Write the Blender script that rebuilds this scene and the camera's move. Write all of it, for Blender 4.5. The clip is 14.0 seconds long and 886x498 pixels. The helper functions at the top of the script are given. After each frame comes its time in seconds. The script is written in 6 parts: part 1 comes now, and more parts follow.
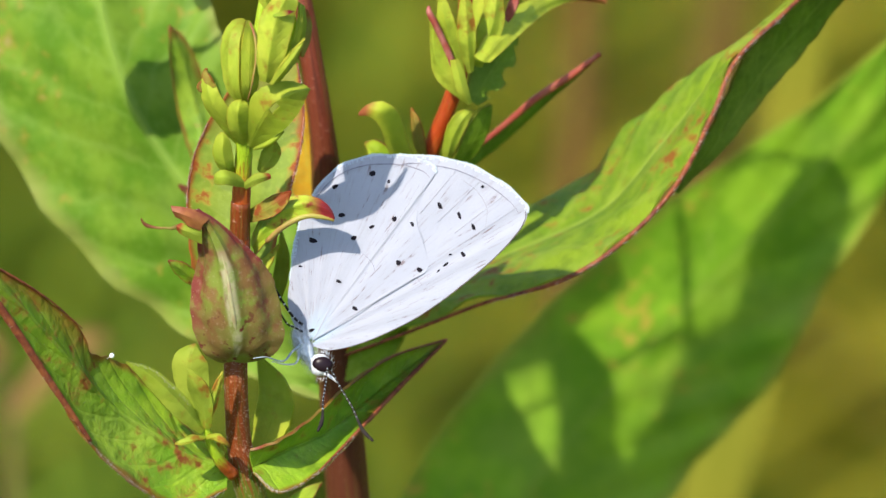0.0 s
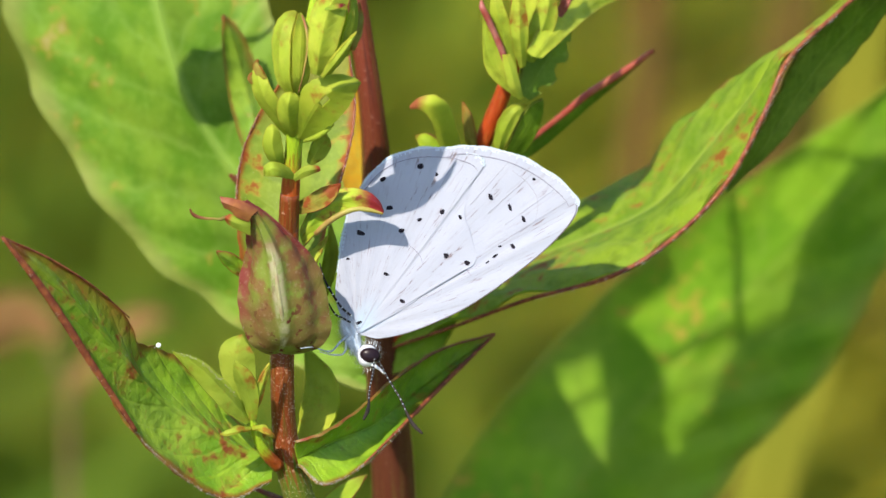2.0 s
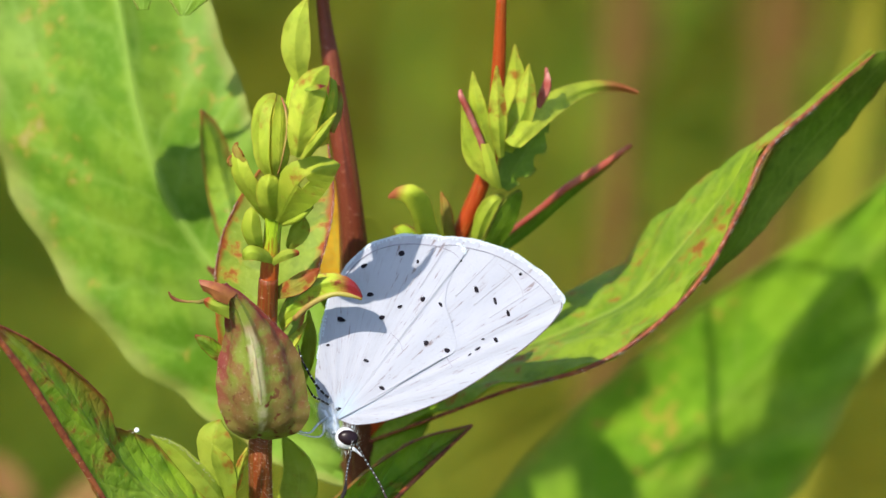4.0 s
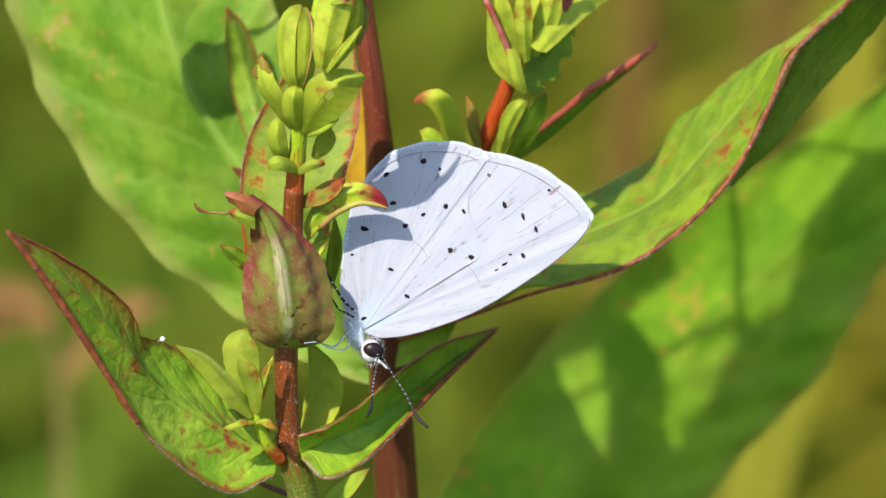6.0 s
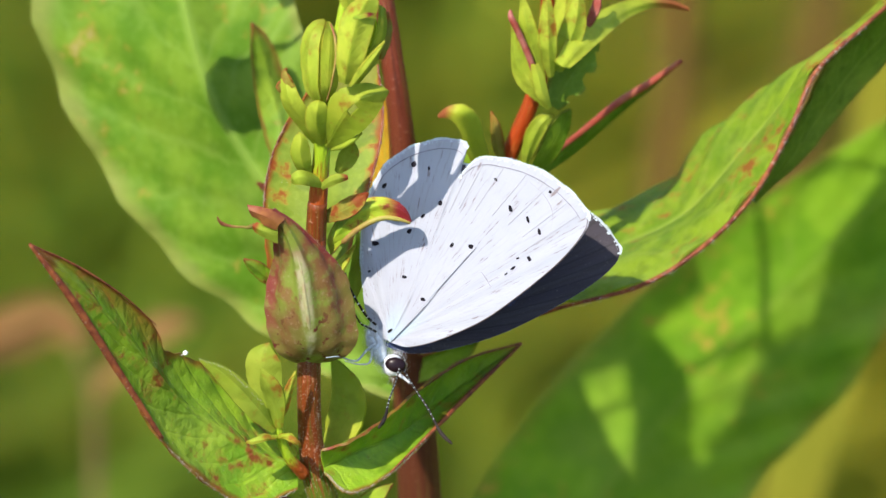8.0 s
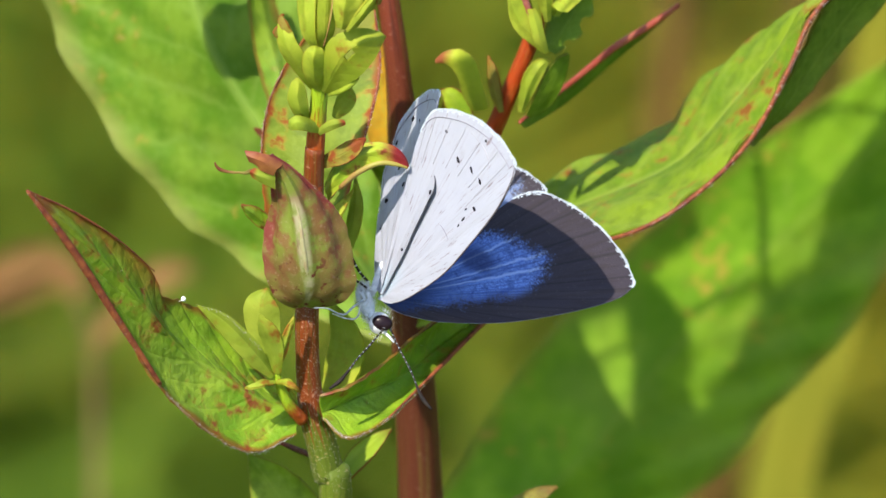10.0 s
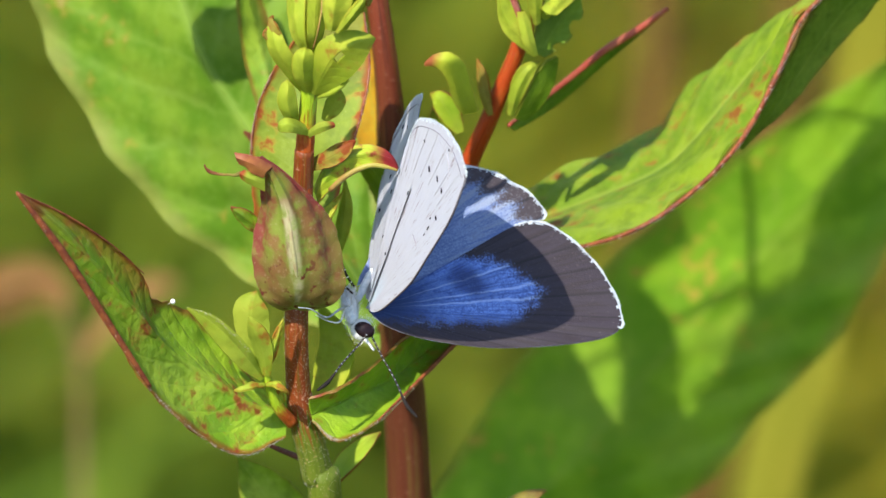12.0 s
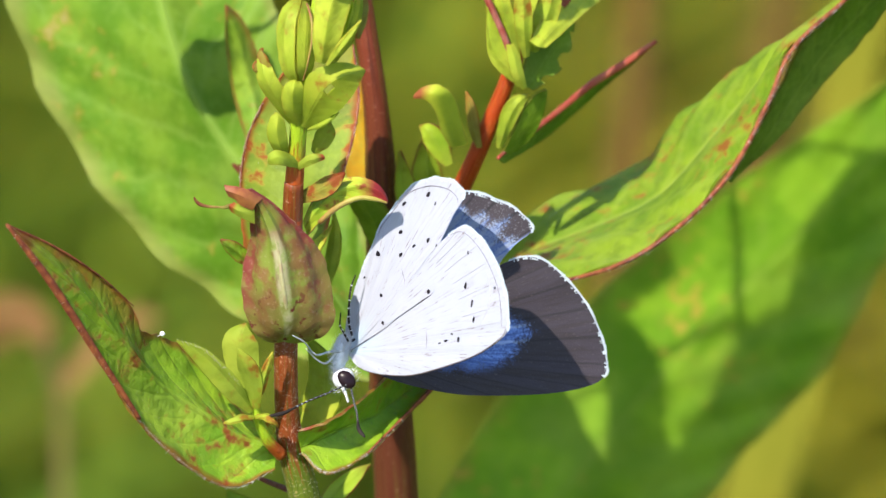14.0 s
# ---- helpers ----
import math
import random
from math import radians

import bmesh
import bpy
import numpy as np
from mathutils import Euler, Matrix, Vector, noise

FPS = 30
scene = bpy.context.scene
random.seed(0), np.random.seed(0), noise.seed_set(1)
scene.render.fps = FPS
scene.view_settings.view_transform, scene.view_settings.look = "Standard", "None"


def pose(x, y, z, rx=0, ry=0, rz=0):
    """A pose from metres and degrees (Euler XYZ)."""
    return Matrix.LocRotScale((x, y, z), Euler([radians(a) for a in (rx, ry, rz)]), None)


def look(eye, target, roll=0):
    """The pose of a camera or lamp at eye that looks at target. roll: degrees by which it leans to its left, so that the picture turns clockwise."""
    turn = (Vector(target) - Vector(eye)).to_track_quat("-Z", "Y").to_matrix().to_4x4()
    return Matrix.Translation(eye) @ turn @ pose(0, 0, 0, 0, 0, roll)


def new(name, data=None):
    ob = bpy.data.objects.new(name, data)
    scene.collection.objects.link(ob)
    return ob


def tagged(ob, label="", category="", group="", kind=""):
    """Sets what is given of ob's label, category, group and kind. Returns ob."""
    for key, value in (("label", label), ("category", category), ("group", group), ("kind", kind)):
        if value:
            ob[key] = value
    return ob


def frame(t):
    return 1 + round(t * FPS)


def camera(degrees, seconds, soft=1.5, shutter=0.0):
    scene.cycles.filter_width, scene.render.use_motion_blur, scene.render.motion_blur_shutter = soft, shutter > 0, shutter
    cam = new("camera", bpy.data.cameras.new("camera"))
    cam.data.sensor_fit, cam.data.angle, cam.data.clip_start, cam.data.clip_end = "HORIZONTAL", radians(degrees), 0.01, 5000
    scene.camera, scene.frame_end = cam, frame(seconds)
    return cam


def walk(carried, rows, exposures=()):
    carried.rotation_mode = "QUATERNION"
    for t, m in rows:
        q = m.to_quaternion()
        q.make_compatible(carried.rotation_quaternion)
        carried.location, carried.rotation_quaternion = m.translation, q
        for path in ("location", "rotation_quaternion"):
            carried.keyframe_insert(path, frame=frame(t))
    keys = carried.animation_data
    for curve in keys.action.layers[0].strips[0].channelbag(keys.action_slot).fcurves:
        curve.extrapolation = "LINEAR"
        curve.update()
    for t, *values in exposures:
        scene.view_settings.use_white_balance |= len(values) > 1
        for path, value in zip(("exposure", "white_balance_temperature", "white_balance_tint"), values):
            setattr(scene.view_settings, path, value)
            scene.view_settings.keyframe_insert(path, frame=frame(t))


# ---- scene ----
# A holly blue butterfly rests on a loosestrife plant in a sunny meadow.
# Places of the plants are in millimetres round the butterfly, in axes that lean with the downward view:
# x right, y away along the view, z square to it. TILT turns them upright; their origin is HEIGHT above the ground.
HEIGHT = 0.7
TILT = Matrix.Rotation(radians(-25), 3, "X")
cam = camera(3.15, 14.0)
cam.data.dof.use_dof = True
cam.data.dof.focus_distance = 1.0005
cam.data.dof.aperture_fstop = 58.0


def shot(ex, ez, tx, tz, roll):
    up = Vector((0, 0, HEIGHT))
    return look(TILT @ Vector((ex, -1.0, ez)) + up, TILT @ Vector((tx, 0, tz)) + up, roll)


PATH = [
    (0, shot(-0.00146, -0.00264, 0.00371, 0.00086, -0.37)),
    (0.5, shot(-0.00509, -0.00157, 0.00514, -0.00037, -1.09)),
    (1, shot(-0.00555, 0.00156, 0.00309, 0.00026, -1.35)),
    (1.5, shot(0.00000, 0.00000, -0.00000, 0.00000, -0.08)),
    (2, shot(0.00197, 0.00113, 0.00071, 0.00054, 0.41)),
    (2.5, shot(-0.00086, -0.01108, -0.00187, 0.00033, 0.63)),
    (3, shot(-0.00352, -0.02169, -0.00202, -0.00085, 0.58)),
    (3.5, shot(-0.00296, -0.03442, 0.00078, 0.00101, 0.04)),
    (3.7, shot(-0.00106, -0.03072, 0.00176, 0.00287, 0.69)),
    (5.8, shot(-0.00022, -0.00067, 0.00090, 0.00074, 0.55)),
    (6, shot(-0.00124, 0.00324, 0.00045, 0.00020, 0.65)),
    (6.5, shot(0.00151, 0.00415, -0.00034, 0.00126, 0.64)),
    (7, shot(0.00024, 0.00673, 0.00034, -0.00006, 0.76)),
    (7.5, shot(0.00159, 0.00432, -0.00060, 0.00036, 0.56)),
    (8, shot(0.00197, 0.00209, -0.00099, 0.00110, 0.70)),
    (8.5, shot(0.00144, 0.00462, 0.00014, 0.00012, 0.91)),
    (8.7, shot(0.00180, 0.00443, 0.00031, -0.00022, 0.68)),
    (10.8, shot(0.00317, 0.00015, -0.00024, -0.00289, 0.45)),
    (11, shot(0.00502, 0.00400, -0.00041, -0.00305, 0.69)),
    (11.5, shot(0.00400, 0.00364, -0.00037, -0.00183, 0.75)),
    (12, shot(0.00129, -0.00213, -0.00016, -0.00217, 0.51)),
    (12.5, shot(-0.00028, -0.00470, 0.00118, -0.00249, 0.46)),
    (13, shot(0.00038, -0.00579, 0.00075, -0.00152, 0.47)),
    (13.5, shot(0.00195, -0.00753, 0.00049, -0.00107, 0.57)),
    (14, shot(-0.00142, -0.00277, 0.00047, -0.00015, 0.61)),
]
walk(cam, PATH, ((0, 0.99), (8.5, 0.99), (11.0, 1.07), (12.5, 1.10), (13.0, 1.12), (14.0, 1.16)))

# ---- light ----
SUN_TRAVEL = Vector((0.470, 0.653, -0.966)).normalized()
world = bpy.data.worlds.new("sky")
scene.world = world
world.use_nodes = True
sky = world.node_tree.nodes.new("ShaderNodeTexSky")
sky.sky_type = "NISHITA"
sky.sun_disc = False
sky.sun_elevation = math.asin(-SUN_TRAVEL.z)
sky.sun_rotation = math.atan2(-SUN_TRAVEL.x, -SUN_TRAVEL.y)
back = world.node_tree.nodes["Background"]
back.inputs["Strength"].default_value = 0.15
world.node_tree.links.new(sky.outputs[0], back.inputs["Color"])
sun = new("sun", bpy.data.lights.new("sun", "SUN"))
sun.data.energy, sun.data.angle, sun.data.color = 3.6, radians(0.53), (1.0, 0.925, 0.82)
sun.matrix_world = look((-4, -8, 6), Vector((-4, -8, 6)) + SUN_TRAVEL)


# ---- materials ----
class Nodes:
    """A short way to write a node material."""

    def __init__(self, name):
        self.mat = bpy.data.materials.new(name)
        self.mat.use_nodes = True
        self.tree = self.mat.node_tree
        self.tree.nodes.clear()
        self.out = self.tree.nodes.new("ShaderNodeOutputMaterial")

    def add(self, kind, ins=(), **props):
        n = self.tree.nodes.new(kind)
        for k, v in props.items():
            if k == "operation":
                n.operation = v
            elif k == "blend_type":
                n.blend_type = v
            elif k == "data_type":
                n.data_type = v
            elif k == "interpolation_type":
                n.interpolation_type = v
            elif k == "clamp":
                n.use_clamp = v
        for key, v in dict(ins).items():
            s = n.inputs[key]
            if isinstance(v, bpy.types.NodeSocket):
                self.tree.links.new(v, s)
            else:
                s.default_value = v
        return n

    def math(self, op, a, b=0.0, clamp=False):
        return self.add("ShaderNodeMath", {0: a, 1: b}, operation=op, clamp=clamp).outputs[0]

    def step(self, x, lo, hi):
        """0 below lo, 1 above hi, smooth between."""
        n = self.add("ShaderNodeMapRange", {"Value": x, "From Min": lo, "From Max": hi}, interpolation_type="SMOOTHSTEP")
        return n.outputs[0]

    def mix(self, f, a, b):
        n = self.add("ShaderNodeMix", data_type="RGBA")
        for s, v in ((n.inputs[0], f), (n.inputs[6], a), (n.inputs[7], b)):
            if isinstance(v, bpy.types.NodeSocket):
                self.tree.links.new(v, s)
            else:
                s.default_value = v if isinstance(v, float) else (*v, 1.0)
        return n.outputs[2]

    def noise(self, scale, detail=3.0, rough=0.55, vec=None):
        if vec is None:
            vec = self.add("ShaderNodeNewGeometry").outputs["Position"]
        n = self.add("ShaderNodeTexNoise", {"Vector": vec, "Scale": scale, "Detail": detail, "Roughness": rough})
        return n.outputs["Fac"]

    def uv(self):
        n = self.add("ShaderNodeTexCoord")
        s = self.add("ShaderNodeSeparateXYZ", {0: n.outputs["UV"]})
        return s.outputs[0], s.outputs[1]

    def bump(self, height, strength, dist):
        return self.add("ShaderNodeBump", {"Height": height, "Strength": strength, "Distance": dist}).outputs[0]

    def skin(self, color, rough=0.5, normal=None, thin=0.0, thin_color=None, spec=0.4, metal=0.0):
        ins = {"Base Color": color if isinstance(color, bpy.types.NodeSocket) else (*color, 1.0),
               "Roughness": rough, "Specular IOR Level": spec, "Metallic": metal}
        if normal is not None:
            ins["Normal"] = normal
        p = self.add("ShaderNodeBsdfPrincipled", ins).outputs[0]
        if thin > 0:
            c = thin_color if thin_color is not None else color
            t = self.add("ShaderNodeBsdfTranslucent", {"Color": c if isinstance(c, bpy.types.NodeSocket) else (*c, 1.0)}).outputs[0]
            p = self.add("ShaderNodeMixShader", {0: thin, 1: p, 2: t}).outputs[0]
        self.tree.links.new(p, self.out.inputs[0])
        return self.mat


RED = (0.20, 0.030, 0.018)


def leaf_material(name, light, dark, edge=0.0, tip=0.0, spots=0.0, red=RED, thin=0.38, veins=0.5, pale=(0.33, 0.42, 0.06), blush=0.0, rough=0.55, relief=0.6, tip_from=0.70, flush=0.0, deep=0.0, spec=0.16, mottle=0.45):
    """A leaf: two greens, pale midrib and side veins, red margin, tip, flushed side and rust blotches with tan rims."""
    n = Nodes(name)
    u, v = n.uv()
    a = n.math("ABSOLUTE", n.math("MULTIPLY_ADD", v, 2.0))
    n.tree.nodes[-2].inputs[2].default_value = -1.0
    big, fine = n.noise(320.0), n.noise(2200.0, 4.0)
    cells = n.noise(760.0, 3.0)
    light, dark = (light[0] * 1.19, light[1], light[2] * 0.9), (dark[0] * 1.20, dark[1], dark[2])
    col = n.mix(n.step(big, 0.36, 0.64), light, dark)
    col = n.mix(n.math("MULTIPLY", n.step(n.noise(110.0, 2.0), 0.48, 0.70), 0.5), col, pale)
    col = n.mix(n.math("MULTIPLY", n.step(cells, 0.48, 0.68), mottle), col, tuple(0.55 * k for k in dark))
    col = n.mix(n.math("MULTIPLY", n.step(fine, 0.45, 0.8), 0.35), col, pale)
    bend = n.math("MULTIPLY", n.math("SUBTRACT", n.noise(150.0, 2.0), 0.5), 1.6)
    w = n.math("FRACT", n.math("ADD", n.math("SUBTRACT", n.math("MULTIPLY", u, 9.0), n.math("MULTIPLY", a, 1.9)), bend))
    vein = n.step(n.math("ABSOLUTE", n.math("SUBTRACT", w, 0.5)), 0.36, 0.5)
    mid = n.step(a, 0.07, 0.01)
    lines = n.math("MAXIMUM", n.math("MULTIPLY", vein, n.math("MULTIPLY", cells, 0.6)), n.math("MULTIPLY", mid, 0.7))
    col = n.mix(n.math("MULTIPLY", lines, veins), col, pale)
    if deep > 0:
        zone = n.step(n.math("ADD", u, n.math("MULTIPLY", n.math("SUBTRACT", cells, 0.5), 0.9)), 0.35, 0.75)
        col = n.mix(n.math("MULTIPLY", zone, deep), col, tuple(0.42 * k for k in dark))
    if blush > 0:
        col = n.mix(n.math("MULTIPLY", n.step(n.noise(210.0), 0.40, 0.62), blush), col, red)
    wob = n.math("MULTIPLY", n.math("SUBTRACT", big, 0.5), 0.22)
    if spots > 0:
        where = n.math("ADD", n.noise(900.0, 4.0, 0.58), n.math("MULTIPLY", n.math("SUBTRACT", n.noise(150.0, 1.0), 0.5), 0.7))
        t = 0.76 - 0.10 * spots
        col = n.mix(n.math("MULTIPLY", n.step(where, t - 0.08, t + 0.02), 0.55), col, (0.34, 0.24, 0.03))
        col = n.mix(n.math("MULTIPLY", n.step(where, t - 0.01, t + 0.09), 0.85), col, red)
    if flush > 0:
        zone = n.math("MULTIPLY", n.step(n.math("ADD", v, n.math("MULTIPLY", wob, 2.0)), 0.62, 0.92), n.step(n.math("ADD", u, n.math("MULTIPLY", n.math("SUBTRACT", cells, 0.5), 0.35)), 0.52, 0.66))
        col = n.mix(n.math("MULTIPLY", zone, flush), col, tuple(1.5 * k for k in red))
    if edge > 0:
        col = n.mix(n.math("MULTIPLY", n.step(n.math("ADD", a, wob), 0.86, 0.98), edge), col, red)
    if tip > 0:
        col = n.mix(n.math("MULTIPLY", n.step(n.math("ADD", u, n.math("MULTIPLY", wob, 2.0)), tip_from, tip_from + 0.25), tip), col, red)
    h = n.math("SUBTRACT", n.math("ADD", n.math("MULTIPLY", fine, 0.35), n.math("MULTIPLY", cells, 1.0)), n.math("MULTIPLY", lines, 0.45))
    glow = n.mix(0.35, col, (0.38, 0.46, 0.02))
    return n.skin(col, rough, n.bump(h, relief, 0.00014), thin, glow, spec)


def plain(name, color, rough=0.5, other=None, scale=900.0, thin=0.0, bump=0.3, spec=0.4):
    n = Nodes(name)
    f = n.noise(scale, 4.0, 0.6)
    c = n.mix(n.step(f, 0.3, 0.7), color, other or tuple(0.6 * k for k in color))
    return n.skin(c, rough, n.bump(f, bump, 0.0001), thin, None, spec)


def stem_material(name, low, high, from_u, to_u, fleck=0.5):
    """A stem that turns from one colour into another along its length, with pale bristles' feet and streaks."""
    n = Nodes(name)
    u, v = n.uv()
    streak = n.add("ShaderNodeTexNoise", {"Vector": n.add("ShaderNodeCombineXYZ", {0: n.math("MULTIPLY", u, 6.0), 1: n.math("MULTIPLY", v, 14.0)}).outputs[0], "Scale": 2.0, "Detail": 4.0}).outputs["Fac"]
    f = n.step(n.math("ADD", u, n.math("MULTIPLY", n.math("SUBTRACT", streak, 0.5), 0.25)), from_u, to_u)
    c = n.mix(f, low, high)
    c = n.mix(n.math("MULTIPLY", n.step(streak, 0.5, 0.8), 0.45), c, (0.16, 0.15, 0.03))
    c = n.mix(n.math("MULTIPLY", n.step(streak, 0.50, 0.32), 0.6), c, tuple(0.45 * k for k in low))
    fine = n.noise(3800.0, 2.0)
    c = n.mix(n.math("MULTIPLY", n.step(fine, 0.63, 0.72), fleck), c, (0.75, 0.45, 0.30))
    return n.skin(c, 0.38, n.bump(n.math("ADD", fine, streak), 0.5, 0.00014), 0.06, c, 0.22)


M_LEAF = leaf_material("leaf_fresh", (0.32, 0.50, 0.028), (0.19, 0.39, 0.016), 0.9, 0.35, 0.55)
M_LEAF_LOW = leaf_material("leaf_rusty", (0.27, 0.49, 0.030), (0.15, 0.36, 0.016), 0.7, 0.8, 1.05, red=(0.26, 0.030, 0.018), veins=0.35, relief=1.7, tip_from=0.80, flush=0.35, deep=0.35, spec=0.4, rough=0.45)
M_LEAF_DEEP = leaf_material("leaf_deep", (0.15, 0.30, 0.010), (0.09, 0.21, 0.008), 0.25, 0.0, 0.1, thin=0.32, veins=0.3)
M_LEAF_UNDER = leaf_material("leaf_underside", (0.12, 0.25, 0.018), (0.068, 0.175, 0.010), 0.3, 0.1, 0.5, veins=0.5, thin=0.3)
M_LEAF_SOFT = leaf_material("leaf_soft", (0.155, 0.31, 0.028), (0.085, 0.225, 0.013), 0.4, 0.0, 0.3, red=(0.36, 0.30, 0.10), veins=0.95, pale=(0.25, 0.38, 0.065), mottle=0.25)
M_LEAF_BROAD = leaf_material("leaf_broad", (0.145, 0.315, 0.016), (0.080, 0.215, 0.008), 0.3, 0.0, 0.15, red=(0.30, 0.20, 0.04), spec=0.08, thin=0.15, veins=0.5, pale=(0.20, 0.29, 0.035), mottle=0.15)
M_LEAF_LONG = leaf_material("leaf_long", (0.20, 0.345, 0.019), (0.115, 0.25, 0.011), 0.0, 0.15, 1.25, red=(0.27, 0.07, 0.015), veins=0.8, relief=1.3)
M_BRACT = leaf_material("bract", (0.46, 0.60, 0.07), (0.33, 0.50, 0.04), 0.25, 0.25, 0.75, red=(0.36, 0.12, 0.02), thin=0.45, veins=0.15, relief=0.6, mottle=0.55, tip_from=0.82)
M_BRACT_RED = leaf_material("bract_red_tipped", (0.36, 0.46, 0.05), (0.26, 0.40, 0.03), 0.35, 1.0, 0.9, red=(0.36, 0.06, 0.025), thin=0.42)
M_PINK = leaf_material("bract_pink", (0.28, 0.42, 0.03), (0.13, 0.29, 0.015), 0.7, 1.0, 1.0, red=(0.21, 0.020, 0.022), thin=0.08, tip_from=0.46, relief=0.9)
M_YELLOW = leaf_material("leaf_yellowed", (0.48, 0.33, 0.02), (0.42, 0.24, 0.015), 0.3, 0.0, 0.3, thin=0.4)
M_TWIG = plain("keel_red", (0.28, 0.035, 0.020), 0.5, (0.34, 0.10, 0.05), 900.0, 0.1, spec=0.3)


M_BRACT_TAN = leaf_material("bract_tan_tip", (0.46, 0.60, 0.06), (0.36, 0.52, 0.04), 0.25, 0.95, 0.25, red=(0.40, 0.10, 0.05), thin=0.42, veins=0.25, relief=0.3, tip_from=0.62)
M_WINE = plain("bract_wine", (0.26, 0.045, 0.030), 0.45, (0.36, 0.13, 0.10), 1400.0, 0.1, spec=0.3)


def pod_material():
    """A bract flushed wine red over green, with a woolly pale midrib and dark specks at its foot."""
    n = Nodes("bract_flushed")
    u, v = n.uv()
    a = n.math("ABSOLUTE", n.math("MULTIPLY_ADD", v, 2.0))
    n.tree.nodes[-2].inputs[2].default_value = -1.0
    big, mid, fine = n.noise(260.0, 3.0), n.noise(900.0, 4.0), n.noise(4000.0, 3.0)
    c = n.mix(n.step(big, 0.42, 0.60), (0.17, 0.23, 0.028), (0.15, 0.13, 0.028))
    red = n.math("ADD", n.math("MULTIPLY", n.step(a, 0.15, 0.95), 0.55), n.math("MULTIPLY", n.step(mid, 0.42, 0.60), 0.75))
    red = n.math("ADD", n.math("MULTIPLY", red, n.math("ADD", 0.30, n.math("MULTIPLY", n.step(u, 0.12, 0.45), 0.45))), n.math("MULTIPLY", n.step(n.math("ADD", u, n.math("MULTIPLY", n.math("SUBTRACT", big, 0.5), 0.5)), 0.60, 0.95), 0.5), True)
    c = n.mix(red, c, (0.18, 0.032, 0.026))
    c = n.mix(n.math("MULTIPLY", n.step(fine, 0.55, 0.75), 0.22), c, (0.42, 0.30, 0.22))
    rib = n.step(n.math("ADD", a, n.math("MULTIPLY", n.math("SUBTRACT", mid, 0.5), 0.12)), 0.16, 0.05)
    c = n.mix(n.math("MULTIPLY", n.math("MULTIPLY", rib, n.step(u, 0.72, 0.5)), n.math("MULTIPLY", n.step(mid, 0.3, 0.6), 0.7)), c, (0.42, 0.40, 0.24))
    speck = n.math("MULTIPLY", n.step(n.noise(1300.0, 3.0), 0.58, 0.66), n.step(u, 0.50, 0.20))
    c = n.mix(speck, c, (0.10, 0.02, 0.012))
    return n.skin(c, 0.6, n.bump(n.math("ADD", mid, fine), 0.22, 0.0002), 0.18, c, 0.25)


M_POD = pod_material()
M_RED_EDGE = plain("margin_red", (0.25, 0.075, 0.025), 0.65, (0.11, 0.024, 0.014), 1900.0, spec=0.2, bump=0.8)
M_HAIR = plain("hair_pale", (0.75, 0.72, 0.62), 0.4, (0.6, 0.5, 0.4), thin=0.4)
M_STEM = stem_material("stem_front", (0.10, 0.14, 0.014), (0.17, 0.036, 0.009), 0.585, 0.635, 0.35)
M_STEM_TOP = stem_material("stem_flower", (0.34, 0.065, 0.012), (0.30, 0.44, 0.02), 0.20, 0.42, 0.1)
M_STEM_BACK = stem_material("stem_back", (0.09, 0.024, 0.012), (0.15, 0.030, 0.014), 0.55, 0.75, 0.1)
M_BRANCH = stem_material("branch_orange", (0.32, 0.042, 0.006), (0.31, 0.046, 0.007), 0.3, 0.9, 0.05)
M_DROP = plain("drop_white", (0.85, 0.87, 0.9), 0.15, (0.8, 0.8, 0.85))
M_DRY = plain("dry_leaf", (0.22, 0.145, 0.065), 0.8, (0.17, 0.11, 0.045), 90.0, 0.2, spec=0.1)
M_DRY_LEAF = plain("withered_leaf", (0.24, 0.12, 0.045), 0.8, (0.16, 0.10, 0.03), 90.0, 0.2, spec=0.1)
M_STALK = plain("dry_stalk", (0.105, 0.050, 0.012), 0.8, (0.09, 0.06, 0.012), 60.0, spec=0.1)
M_STRAW = plain("straw_blade", (0.23, 0.205, 0.015), 0.7, (0.17, 0.18, 0.013), 40.0, 0.35, spec=0.1)


# ---- building helpers ----
def world_mm(p):
    return TILT @ (Vector(p) * 0.001) + Vector((0, 0, HEIGHT))


def base_of(ob):
    """Where the origin of a thing or part stands, for parts that share their thing's origin."""
    return Vector(ob["origin"]) if "origin" in ob else Vector((0, 0, 0))


def thing(name, at, label, category, group="", kind=""):
    ob = new(name)
    ob.empty_display_size = 0.01
    ob.location = at
    ob["origin"] = tuple(at)
    return tagged(ob, label, category, group, kind)


def part(name, verts, faces, mat, parent, label="", uvs=None, smooth=True, thick=0.0, kind=""):
    """One mesh object under a thing or a part, its vertices given as places in the world."""
    me = bpy.data.meshes.new(name)
    o = base_of(parent)
    me.from_pydata([tuple(Vector(v) - o) for v in verts], [], faces)
    if uvs is not None:
        lay = me.uv_layers.new(name="UVMap")
        for lp in me.loops:
            lay.data[lp.index].uv = uvs[lp.vertex_index]
    if smooth:
        me.polygons.foreach_set("use_smooth", [True] * len(me.polygons))
    me.materials.append(mat)
    ob = new(name, me)
    ob.parent = parent
    ob["origin"] = tuple(o)
    if thick:
        m = ob.modifiers.new("thickness", "SOLIDIFY")
        m.thickness, m.offset = thick, 0.0
        e = ob.modifiers.new("rim", "EDGE_SPLIT")
        e.split_angle = radians(50)
    return tagged(ob, label, "", "", kind)


